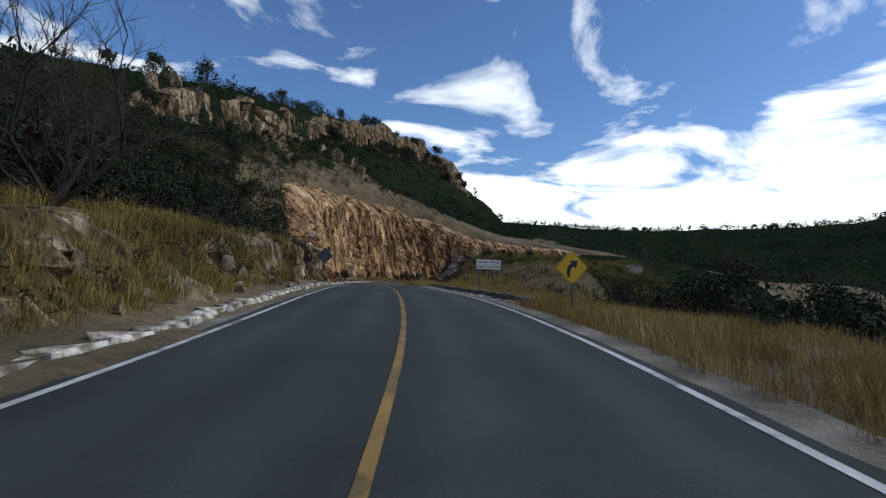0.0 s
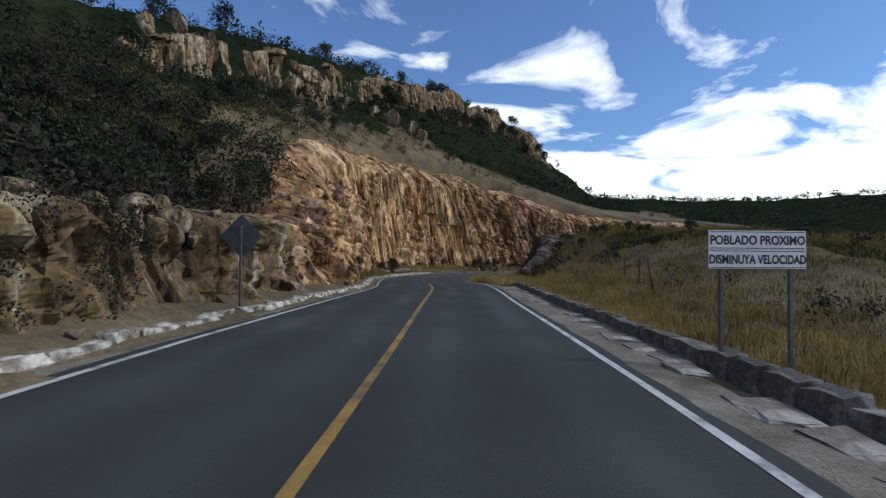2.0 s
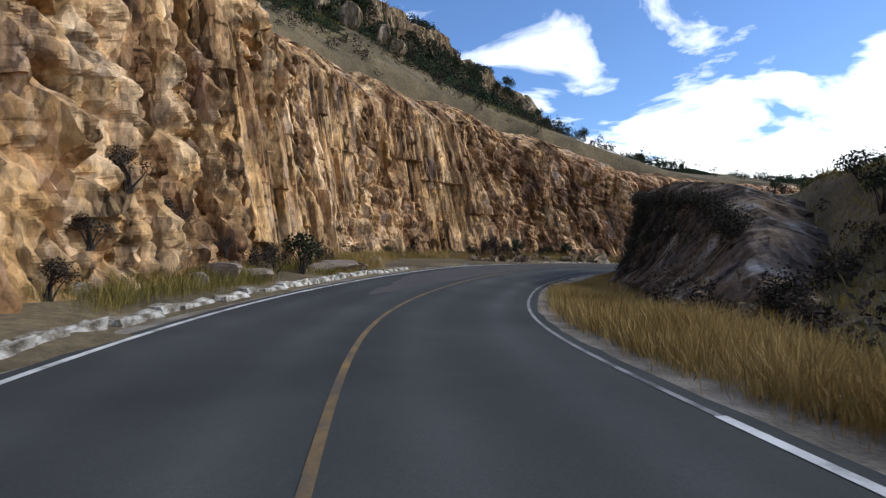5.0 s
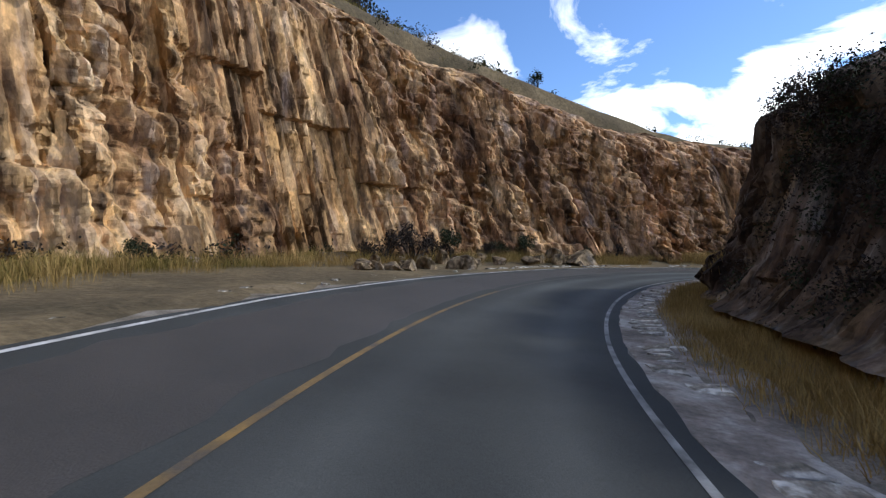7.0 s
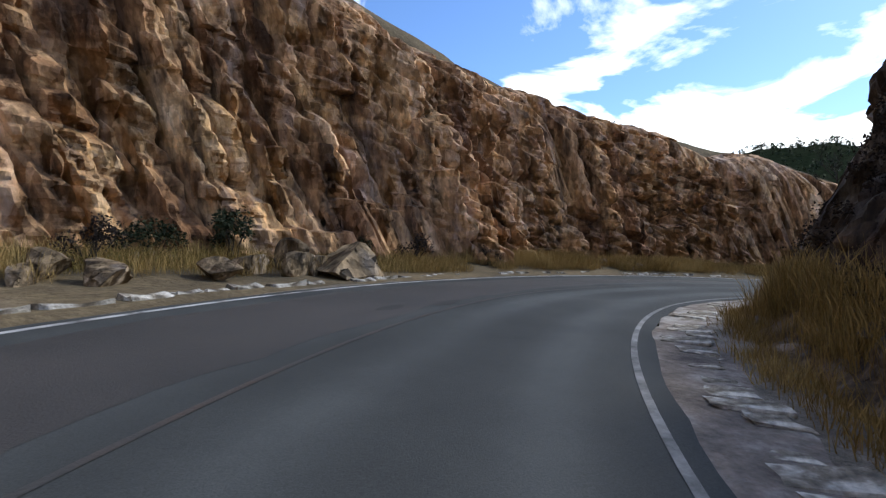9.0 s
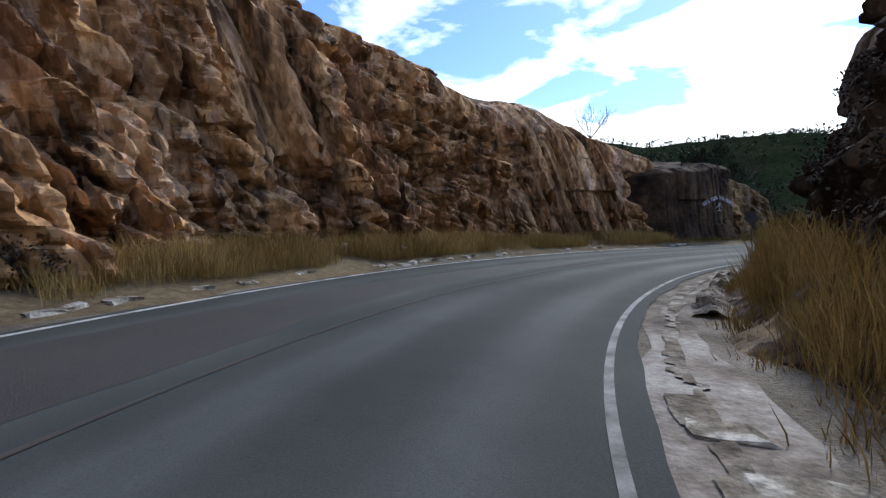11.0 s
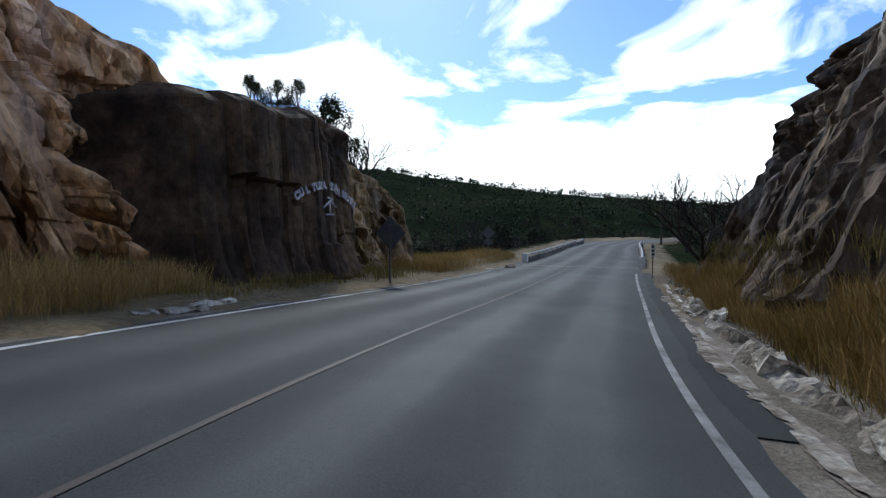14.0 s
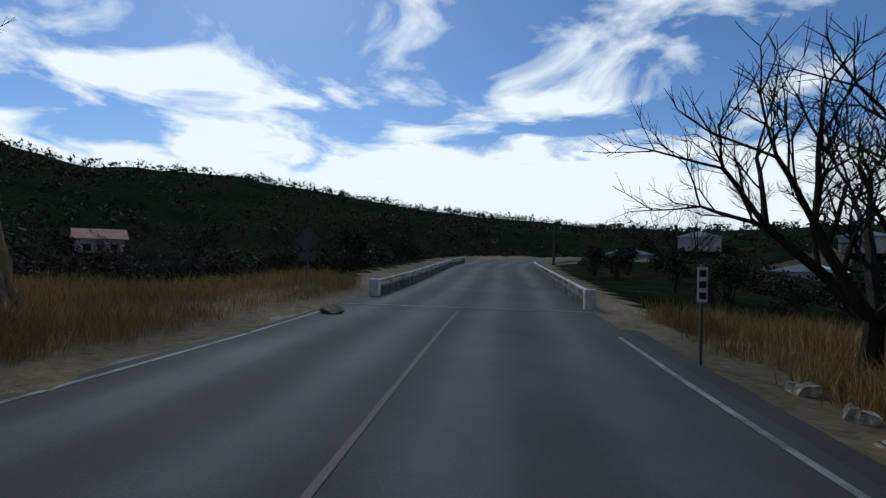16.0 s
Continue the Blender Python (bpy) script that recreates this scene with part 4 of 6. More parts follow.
def curve_sign(at, turn, height, lean=0.0):
    """Yellow diamond with a black bent arrow, facing -y before it is turned."""
    o = tagged(new("curve_warning_sign"), "yellow diamond warning sign with a black right-bend arrow", "road sign")
    post_channel(height + 0.2, o)
    plate = part("plate", diamond_bm(0.5, 0.012), M_yellowsign, o, "yellow plate with thin black rim")
    plate.location = (0, -0.012, height)
    rim = diamond_bm(0.475, 0.002)
    inner = part("rim", rim, M_black, plate)
    inner.location = (0, -0.0075, 0)
    face = part("field", diamond_bm(0.462, 0.002), M_yellowsign, plate)
    face.location = (0, -0.0092, 0)
    arrow = [(-0.15, -0.27), (-0.05, -0.27), (-0.045, -0.10), (0.0, -0.02), (0.07, 0.03), (0.12, -0.04), (0.19, 0.20), (-0.05, 0.21), (0.0, 0.13), (-0.09, 0.06), (-0.145, -0.06)]
    part("arrow", flat_bm(arrow, -0.0125), M_black, plate, "black bent arrow")
    for z in (-0.3, 0.3):
        part("bolt", tube_bm((0, -0.016, z), (0, -0.005, z), 0.012, 0.012, 6), M_post, plate)
    o.matrix_world = Matrix.Translation(at) @ pose(0, 0, 0, 0, lean, turn)
    return o


def back_sign(at, turn, height, label):
    """A diamond sign seen from its grey back."""
    o = tagged(new("warning_sign"), label, "road sign")
    post_channel(height + 0.25, o)
    plate = part("plate", diamond_bm(0.5, 0.012), M_signback, o, "bare grey metal back")
    plate.location = (0, 0.062, height)
    for z in (-0.22, 0.22):
        part("brace", box_bm((0.5, 0.012, 0.035), (0, 0.05, height + z), 0.003), M_post, o)
    part("front_face", diamond_bm(0.48, 0.002), M_yellowsign, plate, "yellow front turned away").location = (0, 0.0075, 0)
    o.matrix_world = Matrix.Translation(at) @ pose(0, 0, 0, 0, 0, turn)
    return o


def lettering(name, text, size, parent, material, at, label=""):
    cu = bpy.data.curves.new(name, "FONT")
    cu.body, cu.size, cu.align_x, cu.align_y, cu.extrude, cu.offset = text, size, "CENTER", "CENTER", 0.001, 0.005
    cu.materials.append(material)
    o = new(name, cu)
    o.parent = parent
    o.matrix_local = Matrix.Translation(at) @ pose(0, 0, 0, 90, 0, 0)
    return tagged(o, label)


def notice_sign(at, turn):
    o = tagged(new("notice_sign"), "white two-line notice board with black capitals on thin posts", "road sign")
    post_channel(1.93, o, -0.48)
    post_channel(1.93, o, 0.48)
    for z, body in ((1.80, "POBLADO PROXIMO"), (1.545, "DISMINUYA VELOCIDAD")):
        b = part("board", box_bm((1.34, 0.012, 0.25), (0, -0.006, z), 0.003), M_whitesign, o, "white board")
        part("border", box_bm((1.30, 0.002, 0.010), (0, -0.0135, z + 0.108)), M_black, b)
        part("border", box_bm((1.30, 0.002, 0.010), (0, -0.0135, z - 0.108)), M_black, b)
        t = lettering("lettering", body, 0.155, b, M_black, (0, -0.0145, z - 0.008), "black capitals")
        t.scale = (0.78 if len(body) > 16 else 0.9, 1.05, 1)
    o.matrix_world = Matrix.Translation(at) @ pose(0, 0, 0, 0, 0, turn)
    return o


def on_ground(x, y, sink=0.0):
    return Vector((x, y, ground_z(x, y) - sink))


curve_sign(on_ground(3.84, 14.45), 2.0, 1.42, -3)
notice_sign(on_ground(2.42, 26.1), 12.0)
back_sign(on_ground(-7.0, 29.35), 5.0, 1.62, "grey back of a diamond warning sign beside the rock")
back_sign(on_ground(41.85, 92.1), -118.0, 1.42, "dark back of a diamond warning sign in dry grass")


def marker_post(at, turn):
    o = tagged(new("marker_post"), "slim white marker post with dark panels on the verge", "marker post")
    part("post", box_bm((0.035, 0.035, 1.6), (0, 0.02, 0.55), 0.006), M_post, o)
    part("panel", box_bm((0.13, 0.012, 0.44), (0, -0.006, 1.1), 0.004), M_whitesign, o, "white panel with dark squares")
    for z in (0.96, 1.10, 1.24):
        part("mark", box_bm((0.085, 0.003, 0.085), (0, -0.0135, z)), M_black, o)
    o.matrix_world = Matrix.Translation(at) @ pose(0, 0, 0, 0, 0, turn)


marker_post(on_ground(44.7, 82.7, 0.05), -110)


def far_sign(at, turn):
    o = tagged(new("warning_sign"), "pale diamond sign with a plate below it", "road sign")
    post_channel(2.1, o)
    part("plate", diamond_bm(0.42, 0.012), M_signback, o).location = (0, -0.01, 1.75)
    part("plate", box_bm((0.5, 0.012, 0.28), (0, -0.01, 1.22), 0.004), M_signback, o)
    o.matrix_world = Matrix.Translation(at) @ pose(0, 0, 0, 0, 0, turn)


far_sign(spot(161, -5.0, -0.1), -115)


# ---- fence along the valley side ----
def fence_post(at, h, lean_x, lean_y):
    o = tagged(new("fence_post"), "crooked grey wooden fence post in dry grass", "fence post", "fence posts above the verge")
    bm = bmesh.new()
    p = Vector((0, 0, -0.3))
    for k in range(4):
        q = p + Vector((random.uniform(-0.03, 0.03) + lean_x * 0.1, random.uniform(-0.03, 0.03) + lean_y * 0.1, (h + 0.3) / 4))
        tube_bm(p, q, 0.055 - 0.006 * k, 0.05 - 0.006 * k, 7, bm)
        p = q
    part("post", bm, M_wood, o)
    o.matrix_world = Matrix.Translation(at)
    return o


rng = random.Random(7)
tops = []
for s, l in ((50.6, 8.1), (53.0, 8.4), (55.5, 8.75), (58.5, 9.5), (61.5, 10.2), (64.5, 10.7), (67.5, 10.9), (70.5, 11.4)):
    x, y, _ = spot(s, l)
    h = rng.uniform(1.0, 1.35)
    at = on_ground(x, y)
    fence_post(at, h, rng.uniform(-1, 1), rng.uniform(-0.6, 0.6))
    tops.append((at, h))
wires = tagged(new("fence_wire"), "thin rusty wire strands between the fence posts", "fence wire")
for f in (0.45, 0.85):
    for (a, ha), (b, hb) in zip(tops, tops[1:]):
        part("strand", tube_bm(a + Vector((0, 0, ha * f)), b + Vector((0, 0, hb * f)), 0.006, 0.006, 4), M_wire, wires)


# ---- bridge ----
def parapet(s0, s1, l, label):
    o = tagged(new("bridge_parapet"), label, "bridge parapet", "bridge parapets")
    s = np.arange(s0, s1 + 0.1, 0.5)
    prof = [(-0.13, -0.4), (0.13, -0.4), (0.13, 0.24), (0.10, 0.27), (-0.10, 0.27), (-0.13, 0.24)]
    def sweep(prof):
        v = np.concatenate([at_road(s, l + a, b)[:, None] for a, b in prof], 1)
        n = len(prof)
        f = [(i * n + j, i * n + (j + 1) % n, (i + 1) * n + (j + 1) % n, (i + 1) * n + j) for i in range(len(s) - 1) for j in range(n)]
        f += [tuple(range(n)), tuple(range((len(s) - 1) * n, len(s) * n))[::-1]]
        return mesh_from("sweep", v.reshape(-1, 3), f)
    part("wall", sweep(prof), M_kerbdark, o, "grey weathered concrete wall")
    part("rail", sweep([(0.05 * math.cos(2 * math.pi * k / 8), 0.43 + 0.05 * math.sin(2 * math.pi * k / 8)) for k in range(8)]), M_concrete, o, "white top rail")
    for q in np.arange(s0 + 0.2, s1, 1.9):
        a = spot(q, l, 0.22)
        part("post", box_bm((0.13, 0.13, 0.26), (a.x, a.y, a.z + 0.10), 0.015), M_concrete, o)
    for q in (s0, s1):
        a = spot(q, l, 0.2)
        part("end_block", box_bm((0.30, 0.30, 0.8), (a.x, a.y, a.z - 0.09), 0.03, pose(0, 0, 0, 0, 0, heading(q))), M_concrete, o, "weathered end block")


parapet(161, 188, -2.85, "white concrete bridge parapet with a round top rail")
parapet(159.4, 186, 3.2, "white concrete bridge parapet with a round top rail")
strip("bridge_joint", 158.6, 158.85, -3.1, 3.1, 0.005, M_shoulder, "pale expansion joint across the bridge end", "road joint", step=0.125)


# ---- far houses, pole ----
def house(at, turn, w, d, h, roof_mat, label, gable=1.2):
    o = tagged(new("house"), label, "house", "houses of the village")
    part("wall", box_bm((w, d, h), (0, 0, h / 2)), M_wall, o)
    bm = bmesh.new()
    e = 0.4
    q = [bm.verts.new(p) for p in ((-w / 2 - e, -d / 2 - e, h), (w / 2 + e, -d / 2 - e, h), (w / 2 + e, d / 2 + e, h), (-w / 2 - e, d / 2 + e, h), (-w / 2 - e, 0, h + gable), (w / 2 + e, 0, h + gable))]
    for f in ((0, 1, 5, 4), (2, 3, 4, 5), (0, 4, 3), (1, 2, 5), (3, 2, 1, 0)):
        bm.faces.new([q[k] for k in f])
    part("roof", bm, roof_mat, o)
    for k in (-0.28, 0.28):
        wd = part("window", box_bm((w * 0.16, 0.06, h * 0.36), (k * w, -d / 2 - 0.01, h * 0.55)), M_glassdark, o)
        part("sill", box_bm((w * 0.2, 0.14, 0.07), (k * w, -d / 2 - 0.05, h * 0.34)), M_wall, wd)
    part("door", box_bm((w * 0.12, 0.06, h * 0.7), (0, -d / 2 - 0.01, h * 0.36)), M_wood, o)
    o.matrix_world = Matrix.Translation(at) @ pose(0, 0, 0, 0, 0, turn)


def away(bearing, dist, drop=0.0):
    """A place on the ground seen from the bridge end under that bearing."""
    b = radians(bearing)
    x, y = 40 - dist * math.sin(b), 87.8 + dist * math.cos(b)
    return Vector((x, y, ground_z(x, y) - drop))


house(on_ground(108.0, 106.5, 0.9), -70, 4.6, 4.2, 2.2, M_roofred, "far house with a faded red roof among trees")
house(away(-130, 90), -40, 16, 7, 2.8, M_roofwhite, "long far shed with a pale sheet roof")
house(away(-137, 120), -50, 9, 8, 3.0, M_roofwhite, "far house with a pale roof")
house(away(-146, 95), -60, 14, 9, 3.2, M_roofwhite, "far white house with a sheet roof")
house(away(-150, 130), -60, 12, 8, 3.2, M_roofwhite, "far pale house on the valley floor")


def utility_pole(at, h):
    o = tagged(new("utility_pole"), "slender wooden utility pole beyond the bridge", "utility pole")
    part("pole", tube_bm((0, 0, -0.5), (0, 0, h), 0.13, 0.09, 10), M_wood, o)
    part("crossarm", box_bm((1.4, 0.09, 0.11), (0, 0, h - 0.45), 0.01), M_wood, o)
    for x in (-0.6, 0.6):
        part("insulator", tube_bm((x, 0, h - 0.40), (x, 0, h - 0.25), 0.035, 0.03, 8), M_whitesign, o)
    o.matrix_world = Matrix.Translation(at) @ pose(0, 0, 0, 0, 0, 40)


utility_pole(spot(192, 4.4, -0.1), 3.6)

# ---- slogan painted on the rock shoulder: an arch of capitals ----
bpy.context.view_layer.update()
slogan = tagged(new("painted_slogan"), "pale hand-painted arch of capitals on dark rock", "painted lettering")
WORDS = "CULTURA RARAMURI"


def on_rock(s, h, clear=0.05):
    """The proudest rock near a place s metres along the road and h above it, a little in front of the face."""
    near = 9.0
    for ds in (-0.14, 0, 0.14):
        for dh in (-0.12, 0, 0.12):
            a = spot(s + ds, 0.0, h + dh)
            hit, p, _, _ = shoulder_rock.ray_cast(a, (spot(s + ds, -9.0, h + dh) - spot(s + ds, 0.0, h + dh)).normalized())
            if hit:
                near = min(near, (p - a).length)
    return spot(s, -(near - clear if near < 8 else 5.3), h)


for k, ch in enumerate(WORDS):
    if ch == " ":
        continue
    a = radians(-33 + 66 * k / (len(WORDS) - 1))
    q = 145.5 + 2.6 * math.sin(a)
    cu = bpy.data.curves.new("letter", "FONT")
    cu.body, cu.size, cu.align_x, cu.align_y, cu.extrude, cu.offset = ch, 0.27, "CENTER", "CENTER", 0.02, 0.016
    cu.materials.append(M_paint)
    o = new("letter", cu)
    o.parent = slogan
    o.matrix_local = Matrix.Translation(on_rock(q, 2.72 - 2.6 * (1 - math.cos(a)))) @ pose(0, 0, 0, 90, 0, math.degrees(math.atan2(float(np.interp(q, SL, TY)), float(np.interp(q, SL, TX))))) @ pose(0, 0, 0, 0, 0, -math.degrees(a))
emb = bmesh.new()
for p, q in (((-0.25, -0.1), (0.05, 0.12)), ((0.05, 0.12), (0.3, -0.05)), ((0.0, 0.1), (0.02, -0.25)), ((-0.15, -0.28), (0.2, -0.26)), ((-0.05, 0.2), (0.16, 0.16))):
    tube_bm(on_rock(145.4 + p[0], p[1] + 2.2), on_rock(145.4 + q[0], q[1] + 2.2), 0.028, 0.022, 6, emb)
part("emblem", emb, M_paint, slogan, "small faded painted figure of strokes")
# ---- plants ----
nrng = np.random.default_rng(11)


def blades(roots, heights, per, spread, width):
    """Tufts of bent blades as one mesh."""
    n = len(roots)
    base = np.repeat(roots, per, 0)
    hh = np.repeat(heights, per) * nrng.uniform(0.45, 1.1, n * per)
    off = nrng.normal(0, 1, (n * per, 2)) * np.repeat(spread, per)[:, None] if np.ndim(spread) else nrng.normal(0, spread, (n * per, 2))
    base = base + np.c_[off, np.full(n * per, -0.05)]
    yaw = nrng.uniform(0, 2 * np.pi, n * per)
    side = np.c_[np.cos(yaw), np.sin(yaw), 0 * yaw] * (width * nrng.uniform(0.6, 1.4, n * per))[:, None]
    lean = nrng.normal(0, 0.22, (n * per, 2)) + off * 0.5
    tip = np.c_[lean * hh[:, None], hh]
    mid = np.c_[lean * hh[:, None] * 0.32, hh * 0.55]
    v = np.stack([base - side, base + mid - side * 0.8, base + tip, base + mid + side * 0.8], 1).reshape(-1, 3)
    f = np.arange(n * per * 4).reshape(-1, 4)
    return v, f


def on_bank(x, y):
    """Top of the rock bank, or the ground, under a place."""
    hit, q, _, _ = bank.ray_cast(Vector((x, y, 12)), Vector((0, 0, -1)))
    return max(q.z if hit else -9, ground_z(x, y))


def verge_grass(name, s0, s1, l0, l1, count, height, material, label, per=22, spread=0.13, width=0.0065, clump=True, onbank=False, bare=0.36):
    s = nrng.uniform(s0, s1, count)
    l = nrng.uniform(l0, l1, count) if not callable(l0) else l0(s) + nrng.uniform(0, 1, count) * (l1(s) - l0(s))
    if clump:
        keep = wave(s * 0.6, l * 0.9, 3.0 + s0) + nrng.uniform(-0.2, 0.2, count) * (1.5 - 2.2 * bare) > bare
        s, l = s[keep], l[keep]
    p = at_road(s, l, 0.0)
    if onbank:
        p[:, 2] = [on_bank(x, y) for x, y, _ in p]
    else:
        p[:, 2] = np.maximum(land(p[:, 0], p[:, 1])[0], -50)
    h = height * nrng.uniform(0.55, 1.15, len(s)) * (0.6 + 0.7 * wave(s * 0.4, l * 0.6, 9.0))
    v, f = blades(p, h, per, spread, width)
    return thing(name, mesh_from(name, v, f), material, label, "grass", kind="stuff")


foot_r = lambda s: np.interp(s, *FOOT_R)
foot_l = lambda s: np.interp(s, *FOOT_L)
verge_grass("verge_grass", 8, 31, 3.75, 10.5, 3500, 0.5, M_grass, "pale dry grass on the valley verge")
verge_grass("verge_grass", 29, 66, 4.85, 9.5, 3200, 0.42, M_grass, "pale dry grass on the valley verge")
verge_grass("verge_grass", 38, 82, 5.5, 21, 9000, 0.34, M_green, "dry yellow-green grass on the knoll", 10, 0.2, 0.014, bare=0.2)
verge_grass("tall_grass", 58, 84, lambda s: 3.75 - 0 * s, lambda s: 5.2 + 0 * s, 2600, 0.62, M_grass, "tall golden dry grass at the asphalt edge", 30, 0.15)
verge_grass("tall_grass", 60, 87, lambda s: 4.5 - 0 * s, lambda s: np.interp(s, [60, 84, 87], [5.8, 6.0, 6.2]), 2500, 0.66, M_grass, "tall golden dry grass inside the bend", 30, 0.15)
verge_grass("tall_grass", 86, 101, lambda s: 4.25 - 0 * s, lambda s: foot_r(s) + 0.1, 1300, 0.42, M_grass, "golden dry grass along the inner rock", 30, 0.15)
verge_grass("tall_grass", 99, 124, lambda s: 4.25 - 0 * s, lambda s: foot_r(s) + 0.1, 1900, 0.42, M_grass, "golden dry grass under the inner rock", 26, 0.13)
verge_grass("tall_grass", 122, 150, lambda s: 4.4 - 0 * s, lambda s: foot_r(s) + 0.2, 900, 0.36, M_green, "dry brownish grass under the inner rock", 24, 0.12)
verge_grass("tall_grass", 134, 152, lambda s: 4.5 - 0 * s, lambda s: foot_r(s) + 0.3, 2200, 0.66, M_grass, "golden dry grass at the foot of the inner rock", 22, 0.15, bare=0.25)
verge_grass("tall_grass", 144, 158, 4.2, 8.5, 1700, 0.62, M_grass, "golden dry grass before the bridge", 26, 0.14)
verge_grass("foot_grass", 10, 31, lambda s: -foot_l(s) - 3.0, lambda s: -foot_l(s) + 0.6, 1700, 0.45, M_green, "yellow-green grass tufts on the rock bank", 22, 0.16, 0.009, True, True, 0.42)
verge_grass("foot_grass", 10, 31, lambda s: -foot_l(s) - 3.2, lambda s: -foot_l(s) + 0.2, 500, 0.6, M_grass, "dry grass tufts on the rock bank", 16, 0.15, 0.0065, True, True, 0.5)
verge_grass("slope_grass", 6, 62, lambda s: -foot_l(s) - 11, lambda s: -foot_l(s) - 2.2, 3200, 0.40, M_green, "yellow-green grass on the slope above the bank", 20, 0.17)
verge_grass("slope_grass", 56, 112, lambda s: -foot_l(s) - 17, lambda s: -foot_l(s) - 3.5, 3200, 0.42, M_green, "yellow-green grass on the slope above the cliff", 14, 0.2, 0.012)
verge_grass("foot_grass", 66, 114, lambda s: -foot_l(s) + 0.1, lambda s: np.minimum(-foot_l(s) + 2.4, -4.15), 2200, 0.55, M_green, "yellow-green tufts at the foot of the cliff", 24, 0.17, bare=0.5)
verge_grass("foot_grass", 80, 114, lambda s: -foot_l(s) - 0.2, lambda s: np.minimum(-foot_l(s) + 3.4, -4.3), 1500, 0.7, M_grass, "golden dry tufts at the foot of the cliff", 26, 0.16, bare=0.5)
verge_grass("foot_grass", 112, 141, lambda s: -foot_l(s) - 0.1, lambda s: -4.1 + 0 * s, 3400, 0.7, M_grass, "golden dry grass at the foot of the rock cut", 26, 0.16, bare=0.4)
verge_grass("foot_grass", 140, 150, lambda s: -foot_l(s) + 0.2, lambda s: -4.1 + 0 * s, 420, 0.35, M_green, "sparse brownish grass under the rock shoulder", 22, 0.15)
verge_grass("foot_grass", 149.6, 163, -10.5, -3.9, 2600, 0.55, M_grass, "golden dry grass by the bridge approach", 24, 0.16)


def leaf_cloud(centres, radii, per, leaf):
    """Loose leaf quads in squashed, lumpy clumps."""
    n = len(centres)
    d = nrng.normal(0, 1, (n * per, 3))
    d /= np.linalg.norm(d, axis=1)[:, None]
    rad = nrng.uniform(0.2, 0.95, n * per) ** 0.6
    # lobes give an uneven outline
    lob = nrng.normal(0, 1, (n, 5, 3))
    lob /= np.linalg.norm(lob, axis=2)[:, :, None]
    push = (np.einsum("nij,nkj->nki", lob, d.reshape(n, per, 3)) ** 3).max(2).reshape(-1)
    q = d * (rad * (0.62 + 0.5 * push))[:, None]
    q = q * np.repeat(radii, per, 0) + np.repeat(centres, per, 0)
    a, b = nrng.normal(0, 1, (n * per, 3)), nrng.normal(0, 1, (n * per, 3))
    a /= np.linalg.norm(a, axis=1)[:, None]
    b = np.cross(a, b)
    b /= np.linalg.norm(b, axis=1)[:, None]
    sz = (np.repeat(leaf, per) if np.ndim(leaf) else np.full(n * per, leaf))[:, None] * nrng.uniform(0.5, 1.3, (n * per, 1))
    v = np.stack([q - a * sz, q - b * sz * 0.5, q + a * sz, q + b * sz * 0.5], 1).reshape(-1, 3)
    return v, np.arange(n * per * 4).reshape(-1, 4)


def shrub_kind(seed, spread, high, leaves, leaf, leaf_mat, label):
    r = random.Random(seed)
    o = tagged(new("shrub"), label, "shrub", "shrubs on the hillside")
    bm = bmesh.new()
    cents, rads = [], []
    for k in range(9):
        a, e = r.uniform(0, 6.28), r.uniform(0.5, 1.4)
        p = Vector((r.uniform(-0.1, 0.1), r.uniform(-0.1, 0.1), -0.25))
        q = Vector((math.cos(a) * math.cos(e) * spread, math.sin(a) * math.cos(e) * spread, math.sin(e) * high))
        m = p.lerp(q, 0.5) + Vector((r.uniform(-0.1, 0.1), r.uniform(-0.1, 0.1), 0.1))
        tube_bm(p, m, 0.05, 0.03, 5, bm)
        tube_bm(m, q * 0.95, 0.03, 0.01, 5, bm)
        cents.append(q)
        rads.append((r.uniform(0.35, 0.6) * spread, r.uniform(0.35, 0.6) * spread, r.uniform(0.28, 0.45) * high))
    part("wood", bm, M_bark, o)
    v, f = leaf_cloud(np.array([tuple(c) for c in cents]), np.array(rads), leaves, leaf)
    part("crown", mesh_from("crown", v, f), leaf_mat, o)
    return o


kinds = [shrub_kind(1, 1.0, 1.7, 115, 0.085, M_leaf, "dense dark green juniper shrub on the slope"),
         shrub_kind(2, 1.3, 2.4, 130, 0.1, M_leaf, "tall dark green juniper on the slope"),
         shrub_kind(3, 0.8, 1.1, 90, 0.055, M_twigs, "bare brown twiggy shrub"),
         shrub_kind(4, 1.5, 1.8, 120, 0.1, M_leaf, "spreading dark green oak scrub"),
         shrub_kind(5, 1.0, 2.3, 420, 0.05, M_leaf, "dark green juniper on the brow of the rock cut")]
sr = random.Random(5)


def plant(kind, s, l, scale, up=None):
    x, y, _ = spot(s, l)
    z = ground_z(x, y) if up is None else spot(s, l).z + up
    return copy_thing(kinds[kind], Matrix.Translation((x, y, z)) @ pose(0, 0, 0, 0, 0, sr.uniform(0, 360)) @ Matrix.Scale(scale, 4))


# slope over the low bank
for k in range(100):
    s = sr.uniform(8, 64)
    d = 1.6 + 6 * sr.random() + (0.9 if s < 40 else 2.0)
    plant(sr.choice((0, 0, 1, 2, 3, 3)), s, -(float(foot_l(s)) + d), sr.uniform(0.4, 0.85))
